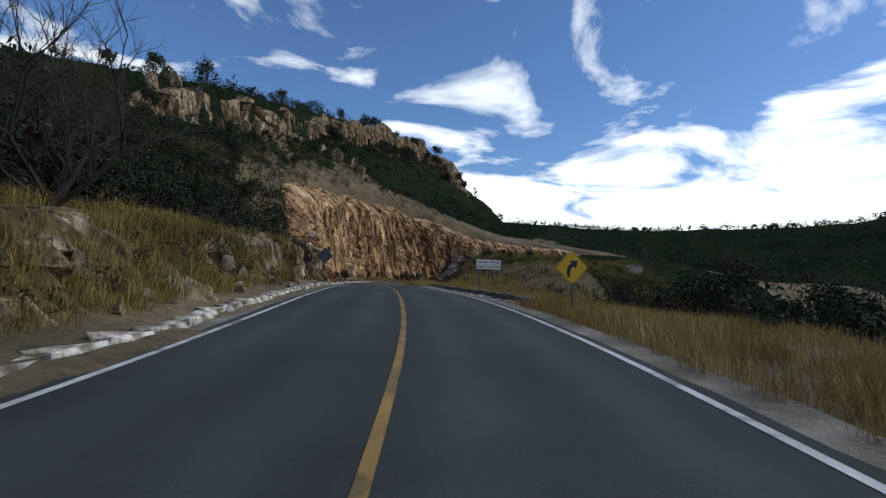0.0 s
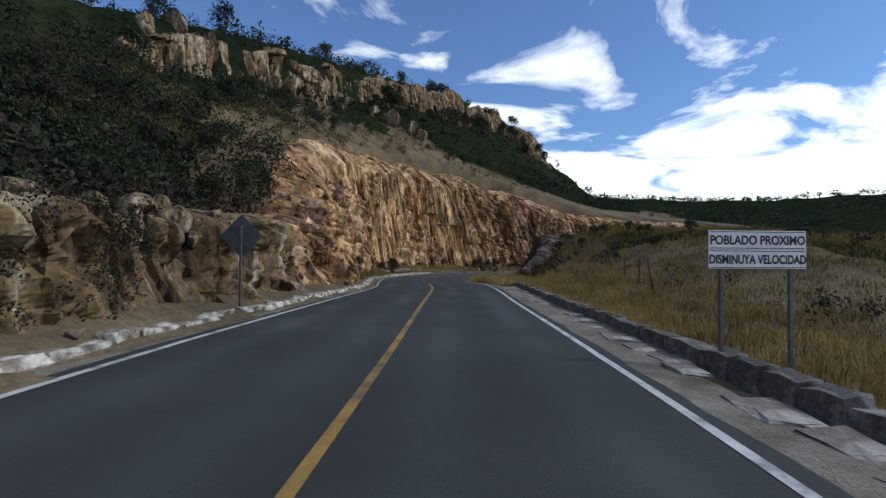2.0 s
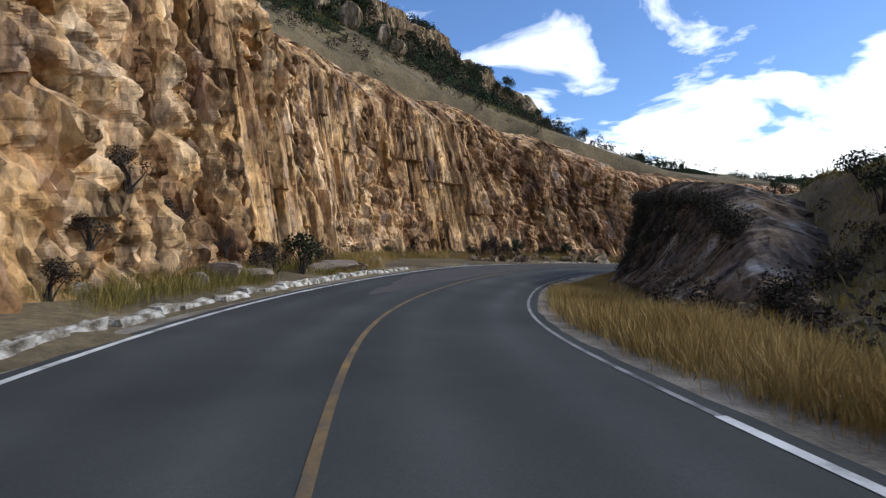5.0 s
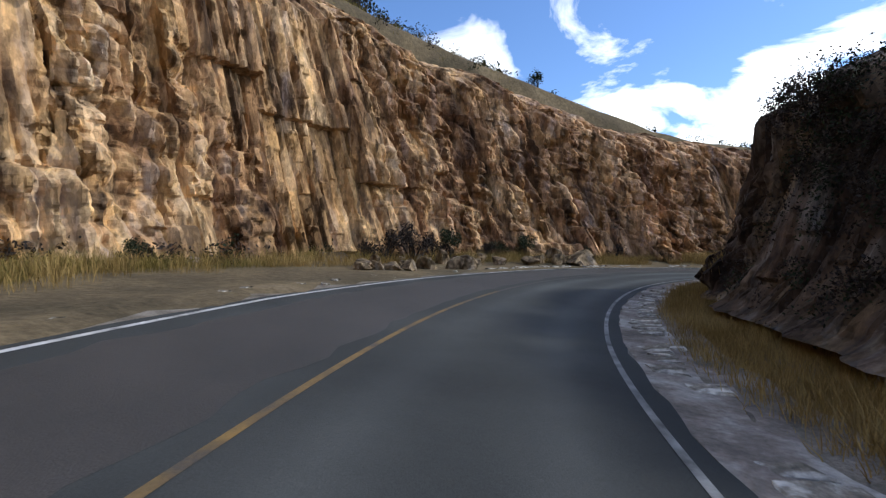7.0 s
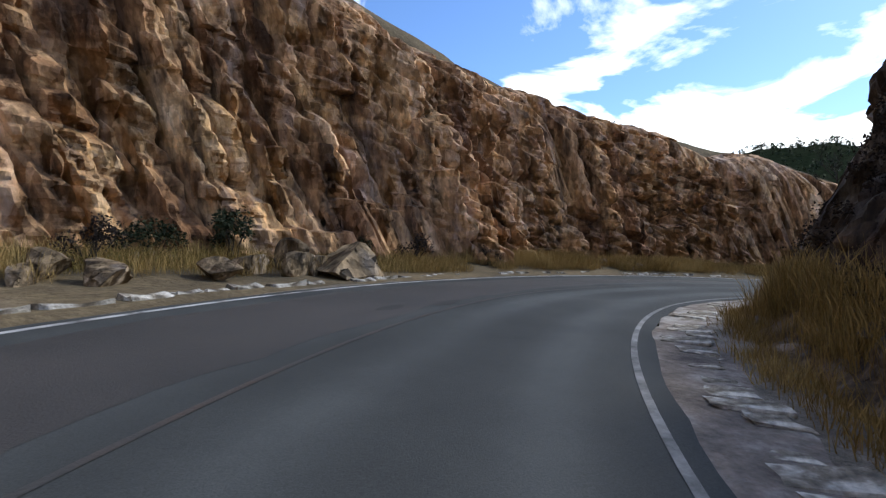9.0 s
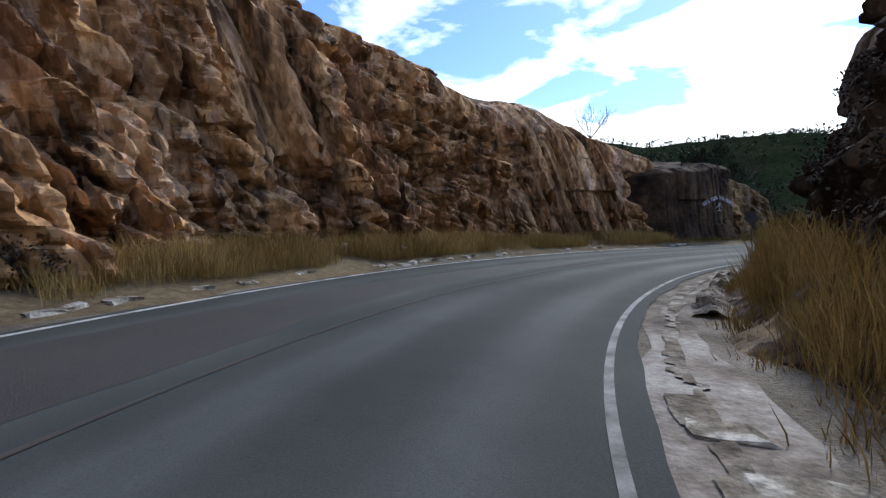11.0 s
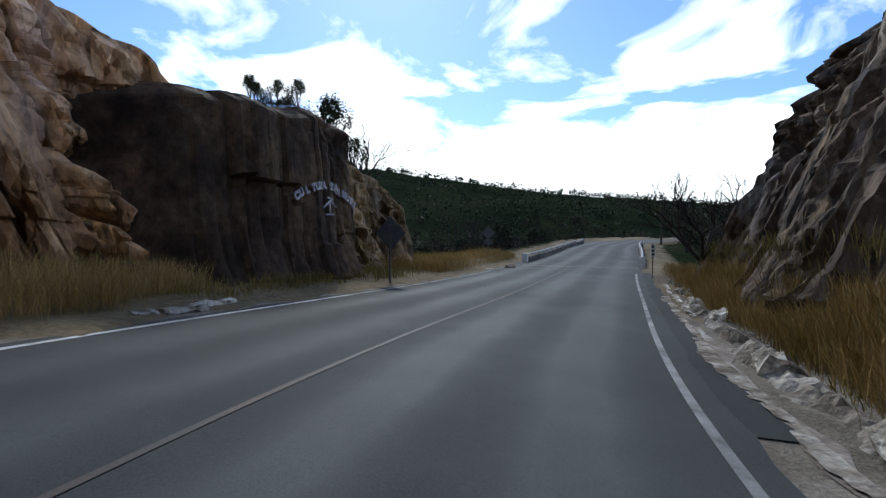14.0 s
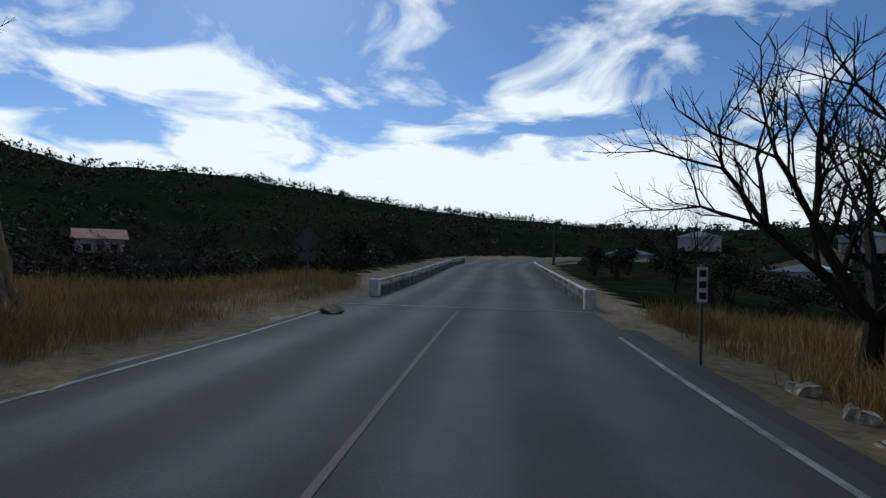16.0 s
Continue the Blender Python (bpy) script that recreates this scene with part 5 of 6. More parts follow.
# dark trees along the rim of the spur
for k in range(46):
    u = sr.uniform(26, 238)
    i = int(u)
    g = sr.choice((-1.5, -3, 4, 7)) + sr.uniform(-1, 1)
    x, y = float(RX[i] + g * RTY[i]), float(RY[i] - g * RTX[i])
    copy_thing(kinds[sr.choice((1, 1, 3))], Matrix.Translation((x, y, ground_z(x, y))) @ pose(0, 0, 0, 0, 0, sr.uniform(0, 360)) @ Matrix.Scale(sr.uniform(1.1, 1.9) * (0.75 + u / 300), 4))
# brow of the cliff
for k in range(34):
    s = sr.uniform(60, 122)
    d = float(np.interp(s, *TOP_L)) * 0.3 + 5 + 10 * sr.random()
    plant(sr.choice((0, 1, 3, 2)), s, -(float(foot_l(s)) + d), sr.uniform(0.5, 1.1))
# brow of the rock shoulder and last cut
for k in range(16):
    s = sr.uniform(138, 149)
    plant(sr.choice((0, 1, 1, 2)), s, -(float(foot_l(s)) + sr.uniform(2.2, 5.0)), sr.uniform(0.3, 0.6))
for s, l, sc, up in ((149.6, -7.8, 1.0, 3.9), (148.4, -8.2, 0.75, 3.9), (150.9, -7.6, 0.7, 3.5)):
    plant(4, s, l, sc, up)
for k in range(11):
    s = sr.uniform(142.6, 147.4)
    plant(sr.choice((4, 2, 2)), s, -sr.uniform(6.4, 7.4), sr.uniform(0.25, 0.42), float(np.interp(s, *TOP_S)) - 0.1)
# ledges and foot of the cliff
for s, l, sc, kd in ((66.5, -5.0, 0.55, 2), (68, -5.2, 0.6, 0), (70.5, -5.1, 0.5, 2), (79, -6.0, 0.6, 2), (101, -9.2, 0.7, 2), (105, -8.8, 0.7, 2), (107.5, -8.2, 0.5, 3), (112, -6.3, 0.45, 0), (58, -4.7, 0.55, 2), (60, -4.8, 0.5, 3)):
    plant(kd, s, l, sc)
for s, l, sc, up in ((72.5, -5.4, 0.6, 2.4), (73.6, -5.3, 0.5, 1.6), (71.4, -5.2, 0.45, 1.2), (76, -5.6, 0.4, 0.9)):
    plant(2, s, l, sc, up)
for s, l, sc, kd in ((76.5, -4.9, 0.56, 2), (77.8, -5.2, 0.70, 2), (78.8, -4.8, 0.7, 0), (80.2, -5.3, 0.63, 2), (81.5, -5.6, 0.7, 2), (92.6, -8.9, 0.4, 0), (101.4, -8.5, 1.1, 2), (102.6, -8.2, 1.35, 2), (103.8, -8.2, 1.1, 2), (104.4, -7.8, 0.8, 0), (106.0, -7.2, 0.8, 2), (108.8, -7.4, 0.7, 0), (113.2, -5.6, 0.8, 2), (116.0, -5.0, 0.6, 2)):
    plant(kd, s, l, sc)
# knoll and inner rock brow
for k in range(36):
    s = sr.uniform(58, 84) if k < 20 else sr.uniform(86, 118)
    plant(sr.choice((2, 2, 0, 3)), s, (float(np.interp(s, *FOOT_R)) + (6 if s > 84 else 2.5) if s > 76 else 9) + sr.uniform(0.8, 7), sr.uniform(0.25, 0.5))
# valley side and around the bridge
for k in range(24):
    s = sr.uniform(12, 41)
    plant(sr.choice((0, 2, 3, 1)), s, sr.uniform(11, 22), sr.uniform(0.6, 1.1))
for k in range(40):
    s = sr.uniform(162, 200)
    side = sr.choice((-1, 1))
    plant(sr.choice((0, 2, 2, 3, 1)), s, side * sr.uniform(6, 16), sr.uniform(0.5, 1.0))
for k in range(18):
    plant(sr.choice((2, 2, 3)), sr.uniform(153, 161), sr.uniform(8, 16), sr.uniform(0.4, 0.7))
for o in kinds:
    for c in (*o.children_recursive, o):
        bpy.data.objects.remove(c)



def scrub_mass(name, s0, s1, l0, l1, count, size, material, label, per=80):
    """Uncounted thicket of leafy clumps between two lines beside the road."""
    s, l = nrng.uniform(s0, s1, count), nrng.uniform(l0, l1, count)
    p = at_road(s, l, 0.0)
    z, _, ln = land(p[:, 0], p[:, 1])
    ok = (np.abs(ln) > min(abs(l0), abs(l1)) * 0.8) & (wave(p[:, 0] * 0.16, p[:, 1] * 0.16, 61.0 + s0) + nrng.uniform(-0.2, 0.2, count) > 0.36)
    p, z = p[ok], z[ok]
    q = size * nrng.uniform(0.55, 1.35, len(z))
    v, f = leaf_cloud(np.c_[p[:, :2], z + q * 0.6], np.c_[q, q, q * nrng.uniform(0.7, 1.3, len(z))], per, q * 0.10 + 0.018)
    thing(name, mesh_from(name, v, f), material, label, "scrub", kind="stuff")


scrub_mass("slope_scrub", 0, 66, -48, -8.5, 2500, 0.95, M_leaf, "dark green scrub thicket covering the steep slope", 62)
scrub_mass("slope_scrub", 0, 66, -30, -7, 420, 1.0, M_twigs, "bare brown brush between the green scrub", 110)
scrub_mass("slope_scrub", 56, 112, -24, -8.5, 420, 0.55, M_twigs, "bare brown brush on the slope above the cliff", 70)
scrub_mass("slope_scrub", 56, 112, -26, -9, 260, 0.6, M_leaf, "low dark scrub on the slope above the cliff", 70)
scrub_mass("slope_scrub", 66, 125, -60, -21, 1000, 1.2, M_leaf, "dark green scrub above the cliff")
scrub_mass("slope_scrub", 125, 150, -40, -13, 220, 0.8, M_leaf, "dark scrub behind the rock cut")
scrub_mass("valley_scrub", 0, 44, 13, 50, 850, 1.2, M_leaf, "dark green scrub on the shaded valley slope")
scrub_mass("valley_scrub", 0, 44, 11, 34, 260, 0.8, M_twigs, "bare brown brush on the valley slope")
scrub_mass("knoll_brush", 42, 82, 7.5, 19, 200, 0.36, M_twigs, "low bare brown brush on the knoll", 60)
scrub_mass("bridge_brush", 158, 225, -55, -8, 700, 1.3, M_twigs, "bare grey-brown thicket beyond the bridge", 85)
scrub_mass("bridge_brush", 158, 225, -60, -10, 380, 1.3, M_leaf, "dark green scrub beyond the bridge")
scrub_mass("bridge_brush", 152, 225, 14, 60, 520, 1.1, M_twigs, "bare dark brush on the valley floor", 85)
scrub_mass("bridge_brush", 156, 225, 16, 60, 300, 1.1, M_leaf, "dark green scrub on the valley floor")


def face_brush(name, s0, s1, h0, h1, count, size, material, label, grass=False, side=1):
    """Brush or tufts clinging to a leaning rock face."""
    foot, top, lean = (FOOT_R, TOP_R, LEAN_R) if side > 0 else (FOOT_L, TOP_L, LEAN_L)
    s, h = nrng.uniform(s0, s1, count), nrng.uniform(h0, h1, count)
    h = np.minimum(h, np.interp(s, *top) * 0.95)
    l = side * (np.interp(s, *foot) + np.interp(s, *lean) * np.minimum(h, np.where((s > 121) | (side < 0), 6, 3.4)) - (0.5 if grass else 0.4))
    ok = wave(s * 0.5, h * 0.7, 71.0 + s0) > (0.34 if grass else 0.42)
    p = at_road(s, l, 0.0)[ok]
    p[:, 2] += h[ok]
    q = size * nrng.uniform(0.6, 1.4, len(p))
    if grass:
        v, f = blades(p, q, 20, 0.13, 0.0065)
    else:
        v, f = leaf_cloud(p, np.c_[q, q, q], 130, 0.036)
    thing(name, mesh_from(name, v, f), material, label, "grass" if grass else "brush", kind="stuff")


face_brush("rock_brush", 72, 97, 0.4, 6, 420, 0.5, M_twigs, "bare dark brush clinging to the inner rock")
face_brush("rock_brush", 72, 97, 0.4, 6, 200, 0.45, M_leaf, "dark green scrub clinging to the inner rock")
face_brush("rock_brush", 102, 122, 0.4, 4, 110, 0.35, M_twigs, "bare dark brush on the inner rock")
face_brush("rock_brush", 6, 42, 0.3, 2.2, 200, 0.34, M_twigs, "bare brown brush on the low rock bank", side=-1)
face_brush("rock_brush", 6, 42, 0.8, 2.2, 110, 0.34, M_leaf, "dark green scrub on the low rock bank", side=-1)
face_brush("rock_grass", 6, 36, 0.1, 2.2, 1100, 0.32, M_green, "yellow-green tufts on ledges of the low rock bank", True, -1)
face_brush("rock_grass", 99, 124, 0.0, 0.9, 1100, 0.5, M_grass, "golden grass on ledges of the inner rock", True)
face_brush("rock_grass", 121, 152, 0.0, 0.7, 800, 0.36, M_grass, "golden grass on the earth slope under the inner rock", True)
face_brush("rock_grass", 121, 152, 0.3, 1.3, 350, 0.35, M_green, "brownish grass on ledges of the inner rock", True)
scrub_mass("knoll_brush", 66, 86, 6.3, 10, 220, 0.42, M_twigs, "bare dark brush at the foot of the inner slope", 85)
scrub_mass("bank_brush", 6, 48, -9.0, -7.0, 300, 0.55, M_twigs, "bare dark brush on the rock bank", 85)
scrub_mass("bank_brush", 6, 46, -9.5, -6.6, 200, 0.6, M_leaf, "dark green brush on the rock bank", 85)
# woods and scrub on the far slopes
ang, rr = nrng.uniform(0, 2 * np.pi, 26000), 48 + 420 * nrng.uniform(0, 1, 26000) ** 0.8
hx, hy = 25 + rr * np.cos(ang), 85 + rr * np.sin(ang)
hz, hs, hl = land(hx, hy)
far_ok = (np.abs(hl) > 24) & (wave(hx * 0.06, hy * 0.06, 33.0) + nrng.uniform(-0.25, 0.25, len(hx)) > 0.42)
far_ok &= ~((hl < 0) & (hl > -24))
hx, hy, hz, rr = hx[far_ok], hy[far_ok], hz[far_ok], rr[far_ok]
size = nrng.uniform(0.6, 1.5, len(hx)) * (1 + rr / 420)
v, f = leaf_cloud(np.c_[hx, hy, hz + size * 0.7], np.c_[size, size, size * nrng.uniform(0.8, 1.25, len(hx))], 14, size * 0.26 + rr * 0.0004)
thing("hillside_scrub", mesh_from("hillside_scrub", v, f), M_leaf, "dark green scrub and low trees on the far hills", "scrub", kind="stuff")


def bare_tree(at, height, seed, label, spread=0.55, levels=4, trunk=0.09, turn=0.0):
    r = random.Random(seed)
    o = tagged(new("bare_tree"), label, "tree")
    trunk_bm, limbs = bmesh.new(), []

    def grow_branch(p, d, length, rad, lev):
        if lev == levels - 1:
            limbs.append(bmesh.new())
        bm = trunk_bm if lev >= levels else limbs[-1]
        n = 4 if lev > 0 else 3
        for k in range(n):
            d = (d + Vector((r.uniform(-1, 1), r.uniform(-1, 1), r.uniform(-0.3, 0.7))) * 0.11).normalized()
            q = p + d * (length / n)
            tube_bm(p, q, rad * (1 - 0.35 * k / n), rad * (1 - 0.35 * (k + 1) / n), 8 if lev >= levels else (5 if lev > 2 else 3), bm)
            p = q
            if 0 < lev < levels and k > 0:
                side = d.cross(Vector((r.uniform(-1, 1), r.uniform(-1, 1), r.uniform(-1, 1)))).normalized()
                grow_branch(p, (d * 0.8 + side * 0.6 + Vector((0, 0, 0.15))).normalized(), length * r.uniform(0.4, 0.6), rad * 0.42, lev - 1 if lev > 1 else 0)
        if lev > 0:
            m = 5 if lev >= levels else 2
            a0 = r.uniform(0, 6.28)
            for k in range(m):
                a = a0 + 6.28 * k / m + r.uniform(-0.4, 0.4)
                out = Vector((math.cos(a), math.sin(a), 0))
                side = out if lev >= levels else d.cross(Vector((r.uniform(-1, 1), r.uniform(-1, 1), r.uniform(-1, 1)))).normalized() * 0.7
                grow_branch(p, (d * 0.8 + side * spread * r.uniform(0.8, 1.3) + Vector((0, 0, 0.12))).normalized(), length * (r.uniform(1.15, 1.5) if lev >= levels else r.uniform(0.6, 0.8)), rad * 0.52, lev - 1)

    grow_branch(Vector((0, 0, -0.3)), Vector((0, 0, 1)), height * 0.24, trunk, levels)
    part("trunk", trunk_bm, M_bark, o)
    for bm in limbs:
        part("limb", bm, M_bark, o, "bare dark limb with fine twigs")
    o.matrix_world = Matrix.Translation(at) @ pose(0, 0, 0, 0, 0, turn)
    return o


bare_tree(on_ground(43.5, 81.6), 4.5, 3, "wide bare winter tree beside the bridge approach", 0.92, 5, 0.14)
bare_tree(on_ground(41.0, 101.5), 3.4, 4, "bare tree on the brow of the rock cut", 0.7, 4, 0.07)
bare_tree(spot(152.0, -7.8, 3.3), 3.2, 6, "bare tree behind the rock shoulder", 0.8, 4, 0.09)
bare_tree(on_ground(-8.0, 10.0), 5.6, 8, "bare dark tree leaning over the rock bank", 0.8, 5, 0.13)
bare_tree(on_ground(-12.5, 15.0), 4.4, 9, "bare dark tree on the slope", 0.75, 4, 0.09)
bare_tree(on_ground(57.0, 71.0), 4.6, 12, "bare tree on the valley floor", 0.8, 4, 0.10)
bare_tree(on_ground(64.0, 92.0), 5.0, 14, "grey bare tree beyond the bridge", 0.8, 4, 0.10)
bare_tree(on_ground(72.0, 86.0), 5.2, 15, "grey bare tree beyond the bridge", 0.8, 4, 0.10)
# ---- boulders ----
def boulder_mesh(seed):
    r = random.Random(seed)
    bm = bmesh.new()
    bmesh.ops.create_icosphere(bm, subdivisions=3, radius=1)
    cuts = [(Vector((r.gauss(0, 1), r.gauss(0, 1), r.gauss(0, 0.8))).normalized(), r.uniform(0.34, 0.72)) for _ in range(11)]
    for v in bm.verts:
        for n, d in cuts:
            k = v.co.dot(n) - d
            if k > 0:
                v.co -= n * k
        v.co += v.co.normalized() * 0.04 * (noise.noise(v.co * 2.3 + Vector((seed, 0, 0))))
    me = bpy.data.meshes.new("boulder")
    bm.to_mesh(me)
    bm.free()
    me.materials.append(M_boulder)
    return me


rocks = [boulder_mesh(k) for k in range(6)]
dark_rocks = [me.copy() for me in rocks]
for me in dark_rocks:
    me.materials[0] = M_shadedrock
tan_rocks = [me.copy() for me in rocks]
for me in tan_rocks:
    me.materials[0] = M_tan


def boulder(at, size, kind, label, turn=0.0, material=None):
    o = tagged(new("boulder", (material or rocks)[kind]), label, "boulder", "fallen rocks by the road")
    o.matrix_world = Matrix.Translation(at) @ pose(0, 0, 0, 6, 4, turn) @ Matrix.Diagonal((*size, 1))
    return o


boulder(on_ground(3.1, 94.8) + Vector((0, 0, 0.25)), (1.75, 1.0, 0.72), 0, "large angular fallen block at the kerb", 20, tan_rocks)
boulder(on_ground(1.7, 94.7) + Vector((0, 0, 0.18)), (0.9, 0.6, 0.45), 1, "fallen rock at the foot of the cliff", 50, tan_rocks)
boulder(on_ground(1.6, 95.6) + Vector((0, 0, 0.2)), (0.8, 0.7, 0.65), 2, "fallen rock at the foot of the cliff", 110, tan_rocks)
boulder(on_ground(15.2, 39.1) + Vector((0, 0, 0.25)), (0.9, 0.7, 0.6), 3, "pale weathered boulder in dry grass", 0)
boulder(on_ground(50.8, 86.5) + Vector((0, 0, 0.08)), (0.35, 0.25, 0.2), 4, "pale rock at the edge of the verge", 30)
boulder(spot(28, -4.75, 1.0), (0.32, 0.25, 0.28), 5, "loose triangular rock on the bank", 15)
for s, l, q in ((81, -4.75, 0.6), (82.2, -4.9, 0.5), (80, -4.75, 0.45), (74.5, -4.7, 0.55), (75.6, -4.6, 0.45), (73.6, -4.8, 0.35), (103.2, -8.4, 0.5), (99.5, -9.0, 0.6)):
    boulder(on_ground(*spot(s, l)[:2]) + Vector((0, 0, q * 0.25)), (q * 1.7, q * 0.9, q * 0.6), int(s) % 6, "pale fallen slab behind the kerb", s * 7)
for s, l, q in ((75, 7.0, 0.4), (76.2, 7.3, 0.55), (77.3, 6.9, 0.4), (78.4, 7.2, 0.45), (74, 7.6, 0.45), (79.6, 7.0, 0.35), (76.8, 7.8, 0.5), (73, 7.1, 0.3), (75.6, 6.7, 0.25), (78, 6.6, 0.28)):
    boulder(on_ground(*spot(s, l)[:2]) + Vector((0, 0, q * 0.6)), (q * 1.2, q, q * 0.8), int(s * 3) % 6, "pale broken rock at the foot of the inner slope", s * 31, tan_rocks)
# weathered ledges standing out of the slope
lr = random.Random(31)
for k in range(16):
    s, l = 78 + 1.7 * k + lr.uniform(-0.6, 0.6), -(31 - 0.42 * k) + lr.uniform(-1.2, 1.2)
    x, y, _ = spot(s, l)
    o = boulder(Vector((x, y, ground_z(x, y) + 0.3)), (lr.uniform(1.2, 2.2), lr.uniform(1.0, 1.5), lr.uniform(1.3, 2.4)), lr.randrange(6), "weathered brown ledge standing out of the scrub slope", heading(s) + lr.uniform(-20, 20), tan_rocks)
br = random.Random(22)
for k in range(30):
    s = br.uniform(140.5, 149.4)
    l = -(float(foot_l(s)) - br.uniform(-0.3, 0.9))
    q = br.uniform(0.14, 0.42)
    x, y, _ = spot(s, l)
    boulder(Vector((x, y, ground_z(x, y) + q * 0.3)), (q * br.uniform(0.9, 1.5), q, q * br.uniform(0.6, 1.0)), br.randrange(6), "dark rubble under the rock shoulder", br.uniform(0, 360), dark_rocks)
for k in range(34):
    s = br.choice((br.uniform(76, 86), br.uniform(97, 112), br.uniform(97, 112)))
    l = -min(float(foot_l(s)) - 0.2, 4.3 + 3.2 * br.random())
    q = br.uniform(0.22, 0.6)
    x, y, _ = spot(s, l)
    boulder(Vector((x, y, ground_z(x, y) + q * 0.3)), (q * br.uniform(1.0, 1.6), q, q * br.uniform(0.6, 0.9)), br.randrange(6), "fallen angular rock under the cliff", br.uniform(0, 360), tan_rocks)
for k in range(46):
    s = br.uniform(12, 47)
    x, y, _ = spot(s, -(float(foot_l(s)) + br.uniform(-0.5, 1.9)))
    q = br.uniform(0.16, 0.5)
    boulder(Vector((x, y, on_bank(x, y) + q * 0.1)), (q * br.uniform(0.9, 1.4), q, q * br.uniform(0.7, 1.1)), br.randrange(6), "angular tan rock set in the grassy bank", br.uniform(0, 360), tan_rocks)
br = random.Random(21)
for k in range(70):
    s = br.choice((br.uniform(66, 112), br.uniform(84, 112), br.uniform(14, 48), br.uniform(112, 150)))
    l = -(float(foot_l(s)) - br.uniform(-0.1, 1.0))
    q = br.uniform(0.10, 0.34)
    x, y, _ = spot(s, l)
    boulder(Vector((x, y, ground_z(x, y) + q * 0.35)), (q * br.uniform(0.9, 1.6), q, q * br.uniform(0.6, 1.0)), br.randrange(6), "loose rock fallen from the cut", br.uniform(0, 360))
for k in range(34):
    s = br.uniform(74, 150)
    l = float(foot_r(s)) - br.uniform(0.0, 0.7)
    q = br.uniform(0.10, 0.32)
    x, y, _ = spot(s, l)
    boulder(Vector((x, y, ground_z(x, y) + q * 0.35)), (q * br.uniform(0.9, 1.6), q, q * br.uniform(0.6, 1.0)), br.randrange(6), "loose rock under the inner wall", br.uniform(0, 360))


# ---- kerbs and apron, stone by stone ----
def stone_mesh(seed, ln, wd, ht, rag):
    r = random.Random(seed)
    bm = bmesh.new()
    bmesh.ops.create_cube(bm, size=1)
    bmesh.ops.subdivide_edges(bm, edges=bm.edges[:], cuts=1, use_grid_fill=True)
    for v in bm.verts:
        v.co = Vector((v.co.x * wd, v.co.y * ln, v.co.z * ht)) + Vector((r.uniform(-1, 1) * wd, r.uniform(-1, 1) * ln * 0.4, r.uniform(-1, 1) * ht)) * rag
        if v.co.z > 0.2 * ht:
            v.co.x *= 0.86
            v.co.y *= 0.95
    me = bpy.data.meshes.new("stone")
    bm.to_mesh(me)
    bm.free()
    return me


def row_of_stones(name, piece, label, category, s0, s1, l, gap, sizes, material, up, rag, seed, skip=0.0, wob=0.05):
    o = tagged(new(name), label, category, kind="structure")
    r = random.Random(seed)
    made = [stone_mesh(seed + k, *z, rag) for k, z in enumerate(sizes)]
    for me in made:
        me.materials.append(material)
    s = s0
    while s < s1:
        k = r.randrange(len(made))
        ln = sizes[k][0]
        if r.random() >= skip:
            q = new(piece, made[k])
            q.parent = o
            a = spot(s + ln / 2, (l(s) if callable(l) else l) + r.uniform(-wob, wob), up + r.uniform(-0.02, 0.02))
            q.matrix_local = Matrix.Translation(a) @ pose(0, 0, 0, r.uniform(-3, 3), r.uniform(-4, 4), math.degrees(math.atan2(-float(np.interp(s + ln / 2, SL, TX)), float(np.interp(s + ln / 2, SL, TY)))) + r.uniform(-3, 3))
        s += ln + gap * r.uniform(0.3, 1.4)
    return o


row_of_stones("kerb", "kerb_stone", "broken whitewashed stone kerb along the rock side", "kerb", 4, 85, -3.72, 0.015, [(0.75, 0.30, 0.30), (0.95, 0.34, 0.28), (0.55, 0.28, 0.32), (1.15, 0.32, 0.26)], M_kerb, -0.02, 0.17, 61, 0.06, 0.07)
row_of_stones("kerb", "kerb_stone", "few pale stones left of the kerb in the gravel", "kerb", 85, 102, -3.85, 0.5, [(0.16, 0.14, 0.1), (0.24, 0.18, 0.12), (0.1, 0.12, 0.08)], M_kerb, -0.02, 0.22, 62, 0.4, 0.25)
row_of_stones("kerb", "kerb_stone", "broken low whitewashed kerb at the foot of the cliff", "kerb", 102, 113, -3.75, 0.03, [(0.75, 0.30, 0.24), (0.5, 0.28, 0.22), (0.9, 0.3, 0.22)], M_kerb, -0.04, 0.2, 64, 0.15, 0.08)
row_of_stones("kerb", "kerb_stone", "scattered remains of the whitewashed kerb in dry grass", "kerb", 113, 140, -3.75, 0.12, [(0.5, 0.26, 0.2), (0.35, 0.24, 0.18), (0.7, 0.28, 0.2)], M_kerb, -0.03, 0.2, 63, 0.5, 0.1)
row_of_stones("gutter_wall", "gutter_stone", "low dark mortared stone edging on the valley side", "kerb", 30, 60, 4.42, 0.02, [(0.8, 0.30, 0.42), (1.1, 0.34, 0.40), (0.6, 0.30, 0.44)], M_kerbdark, -0.02, 0.07, 71, 0.03)
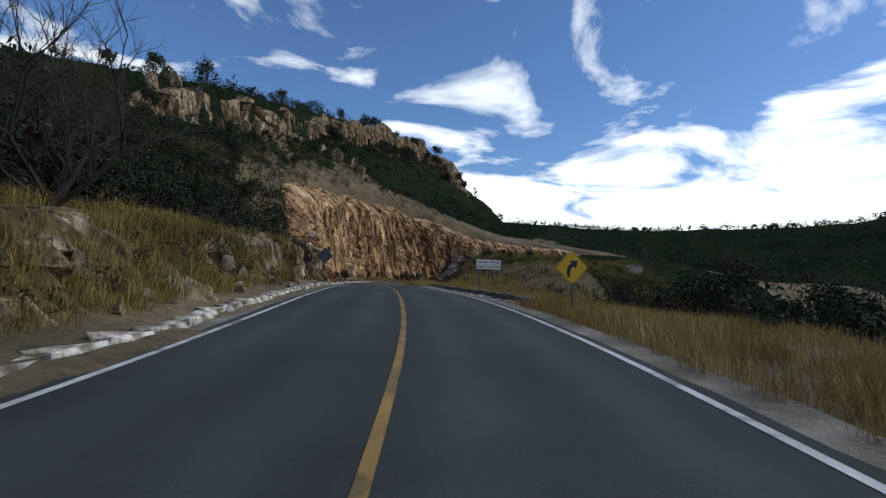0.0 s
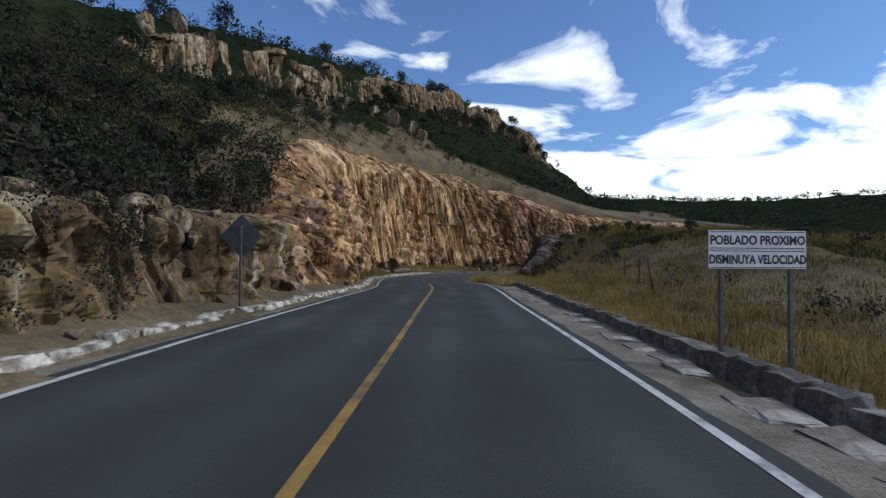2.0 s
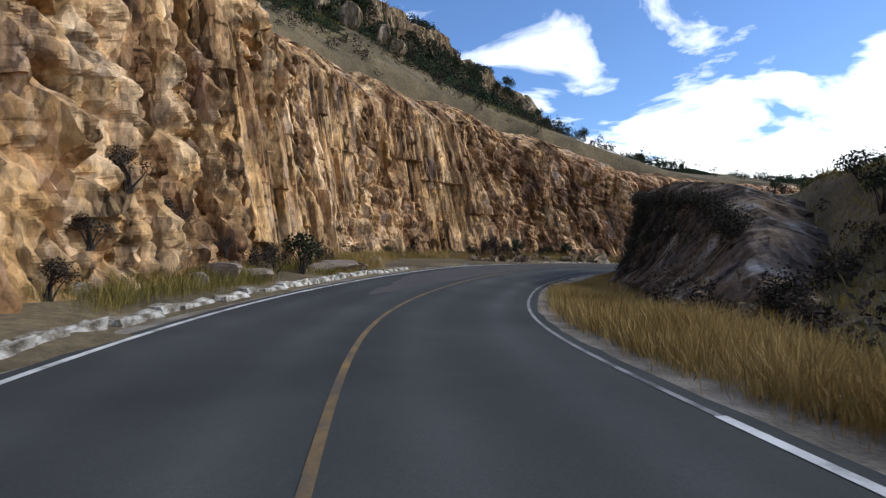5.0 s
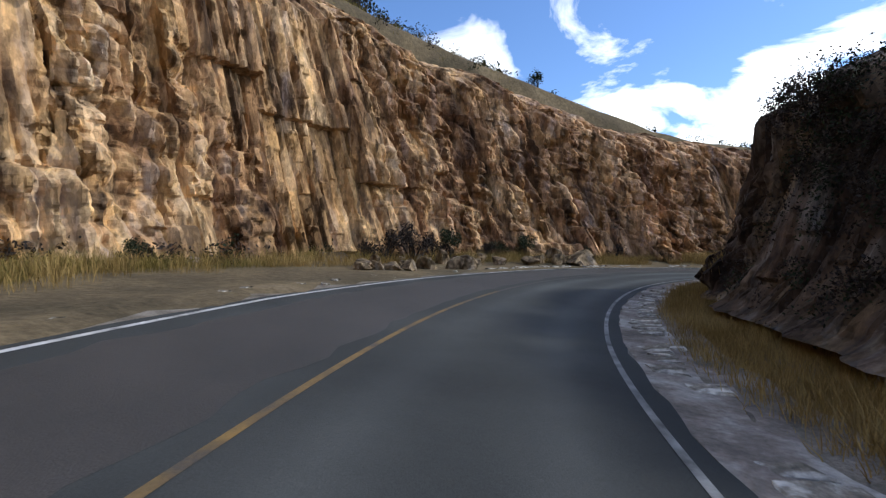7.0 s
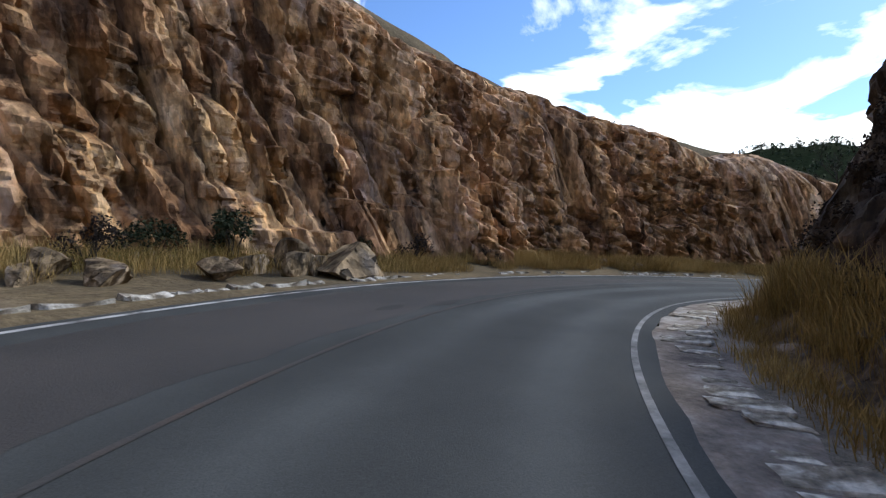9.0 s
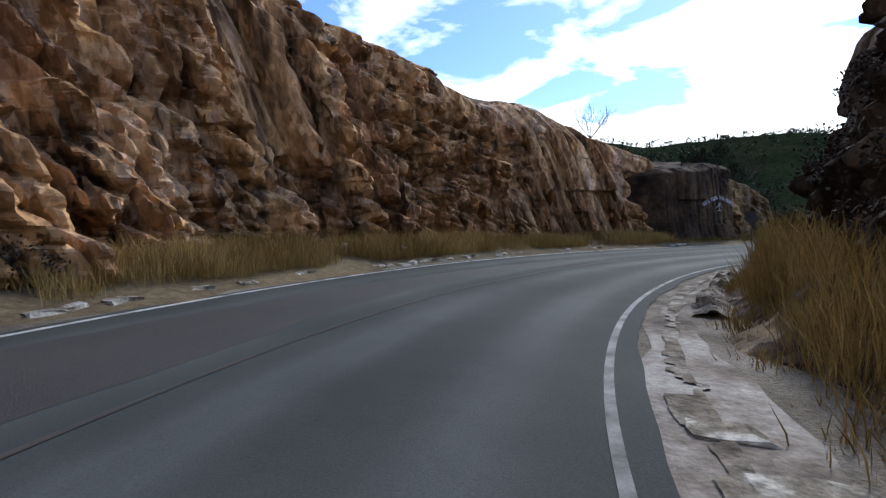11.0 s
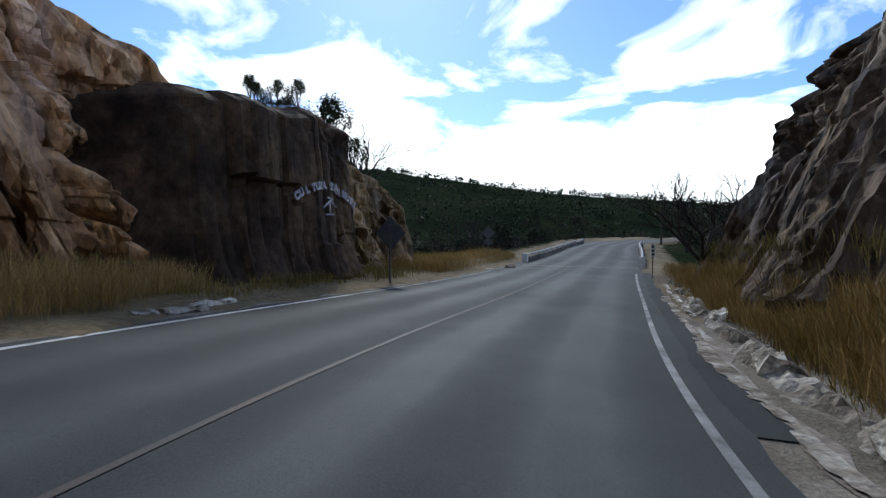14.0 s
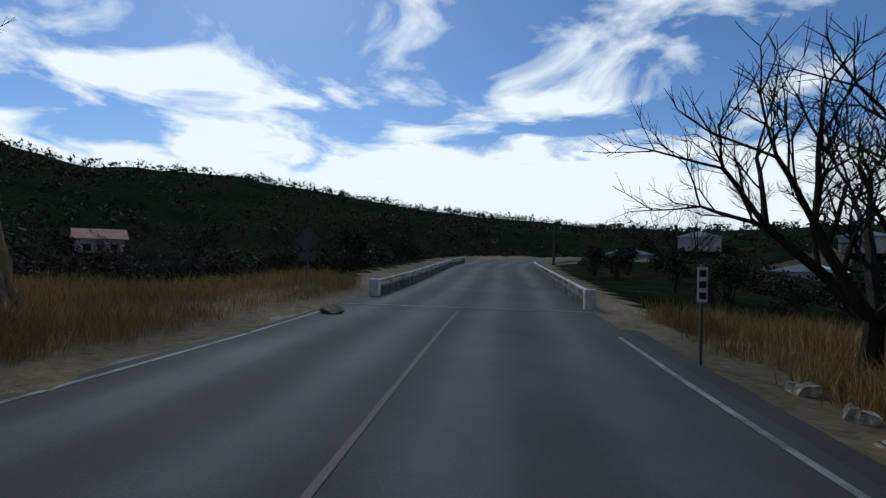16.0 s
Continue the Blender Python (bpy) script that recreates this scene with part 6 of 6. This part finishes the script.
def gutter_kerb(s0, s1):
    """The broken mortared kerb under the inner rock: a sloping pale face, its top crumbled."""
    s = np.arange(s0, s1, 0.06)
    l = np.array([3.68, 3.74, 3.81, 3.88, 3.95, 4.01, 4.08, 4.16, 4.30])
    up = np.array([-0.08, -0.03, 0.04, 0.11, 0.16, 0.18, 0.16, 0.08, -0.08])
    S, J = np.meshgrid(s, np.arange(len(l)), indexing="ij")
    high, _ = blocks(S / 0.42, J / 2.6 + 30, 301.0)
    small, _ = blocks(S / 0.16, J / 1.2 + 60, 307.0)
    worn = smooth01(0.35, 0.6, wave(s * 0.5, 0 * s, 311.0))[:, None]
    z = up[None] * (0.45 + 0.65 * worn) + 0.08 * (high - 0.5) + 0.05 * (small - 0.5)
    L = l[None] + 0.10 * (wave(S * 0.9, J * 0.2, 313.0) - 0.5) - 0.06 * (high - 0.5)
    v = at_road(S, L, 0.0)
    v[..., 2] += z
    thing("kerb", mesh_from("kerb", v.reshape(-1, 3), grid_faces(len(s), len(l))), M_oldconcrete, "crumbling pale mortared kerb under the inner rock", "kerb", kind="structure")


def ragged_apron(s0, s1):
    """Pale concrete laid against the asphalt, its inner edge broken into fingers."""
    s = np.arange(s0, s1, 0.05)
    finger = hash01(np.floor(s / 0.17 + 0.6 * wave(s, 0 * s, 5.0)), 0 * s, 3.0) * hash01(np.floor(s / 0.7), 0 * s, 9.0)
    inner = 3.36 + 0.25 * (wave(s * 0.5, 0 * s, 17.0) - 0.3) + np.interp(s, [128, 136], [0.3, 0.12]) * finger
    outer = 3.60 + 0.12 * (wave(s * 1.1, 0 * s, 19.0) - 0.5)
    c = np.linspace(0, 1, 5)
    L = inner[:, None] * (1 - c) + np.maximum(outer, inner + 0.05)[:, None] * c
    v = at_road(np.repeat(s[:, None], 5, 1), L, 0.006)
    v[..., 2] += 0.02 * (wave(np.repeat(s[:, None], 5, 1) * 3, L * 9, 23.0) - 0.5)
    thing("concrete_apron", mesh_from("apron", v.reshape(-1, 3), grid_faces(len(s), 5)), M_oldconcrete, "pale broken concrete with fingered edge beside the asphalt", "apron", kind="structure")


gutter_kerb(119, 146)
ragged_apron(113, 147)
row_of_stones("rubble_kerb", "kerb_stone", "loose pale stones fallen from the inner kerb", "kerb", 119, 147, 4.02, 0.9, [(0.34, 0.24, 0.2), (0.4, 0.28, 0.2), (0.26, 0.24, 0.22), (0.2, 0.2, 0.18)], M_kerb, 0.08, 0.24, 81, 0.45, 0.12)
strip("apron_bed", 83, 144, lambda s: np.interp(s, [83, 114, 121, 148], [3.16, 3.16, 3.42, 3.5]), lambda s: np.interp(s, [83, 114, 121, 148], [4.1, 4.0, 3.66, 3.66]), -0.008, M_apron, "brownish worn concrete bed beside the inner edge line", "apron", wobble=0.35, cols=5)
row_of_stones("concrete_apron", "slab", "ragged pale concrete fragments beside the inner edge line", "apron", 83, 114, 3.68, 0.12, [(0.30, 0.6, 0.05), (0.22, 0.4, 0.045), (0.42, 0.5, 0.05), (0.16, 0.34, 0.04), (0.36, 0.45, 0.05)], M_kerb, -0.012, 0.16, 91, 0.3, 0.18)
row_of_stones("broken_edging", "slab", "pale broken concrete along the verge edge", "apron", 31, 60, 3.95, 0.25, [(0.6, 0.4, 0.05), (0.9, 0.5, 0.05), (0.4, 0.3, 0.05)], M_apron, -0.012, 0.14, 95, 0.35, 0.1)
strip("asphalt_edge", 137, 156, 3.2, lambda s: 3.52 + 0.14 * (wave(s * 0.8, 0 * s, 7.0) - 0.5), -0.003, M_asphalt, "dark ragged asphalt edge outside the edge line", "road", wobble=0.12, cols=3)
row_of_stones("broken_edging", "slab", "thin pale broken concrete edging beside the asphalt", "apron", 143.5, 150, 3.76, 0.1, [(0.6, 0.14, 0.06), (0.4, 0.18, 0.07), (0.3, 0.12, 0.06), (0.8, 0.12, 0.05)], M_kerb, -0.012, 0.2, 131, 0.12, 0.03)
row_of_stones("rubble_heap", "rubble_stone", "small heap of whitewashed rubble in the verge grass", "rubble", 147.3, 149.0, 4.12, 0.02, [(0.22, 0.2, 0.2), (0.16, 0.16, 0.16), (0.28, 0.2, 0.22), (0.13, 0.12, 0.14)], M_kerb, -0.01, 0.3, 141, 0.0, 0.16)
row_of_stones("rubble_heap", "rubble_stone", "scattered pale rubble at the verge", "rubble", 149.6, 152.5, 4.15, 0.22, [(0.2, 0.18, 0.16), (0.13, 0.13, 0.12), (0.3, 0.2, 0.18)], M_kerb, -0.01, 0.3, 151, 0.2, 0.2)
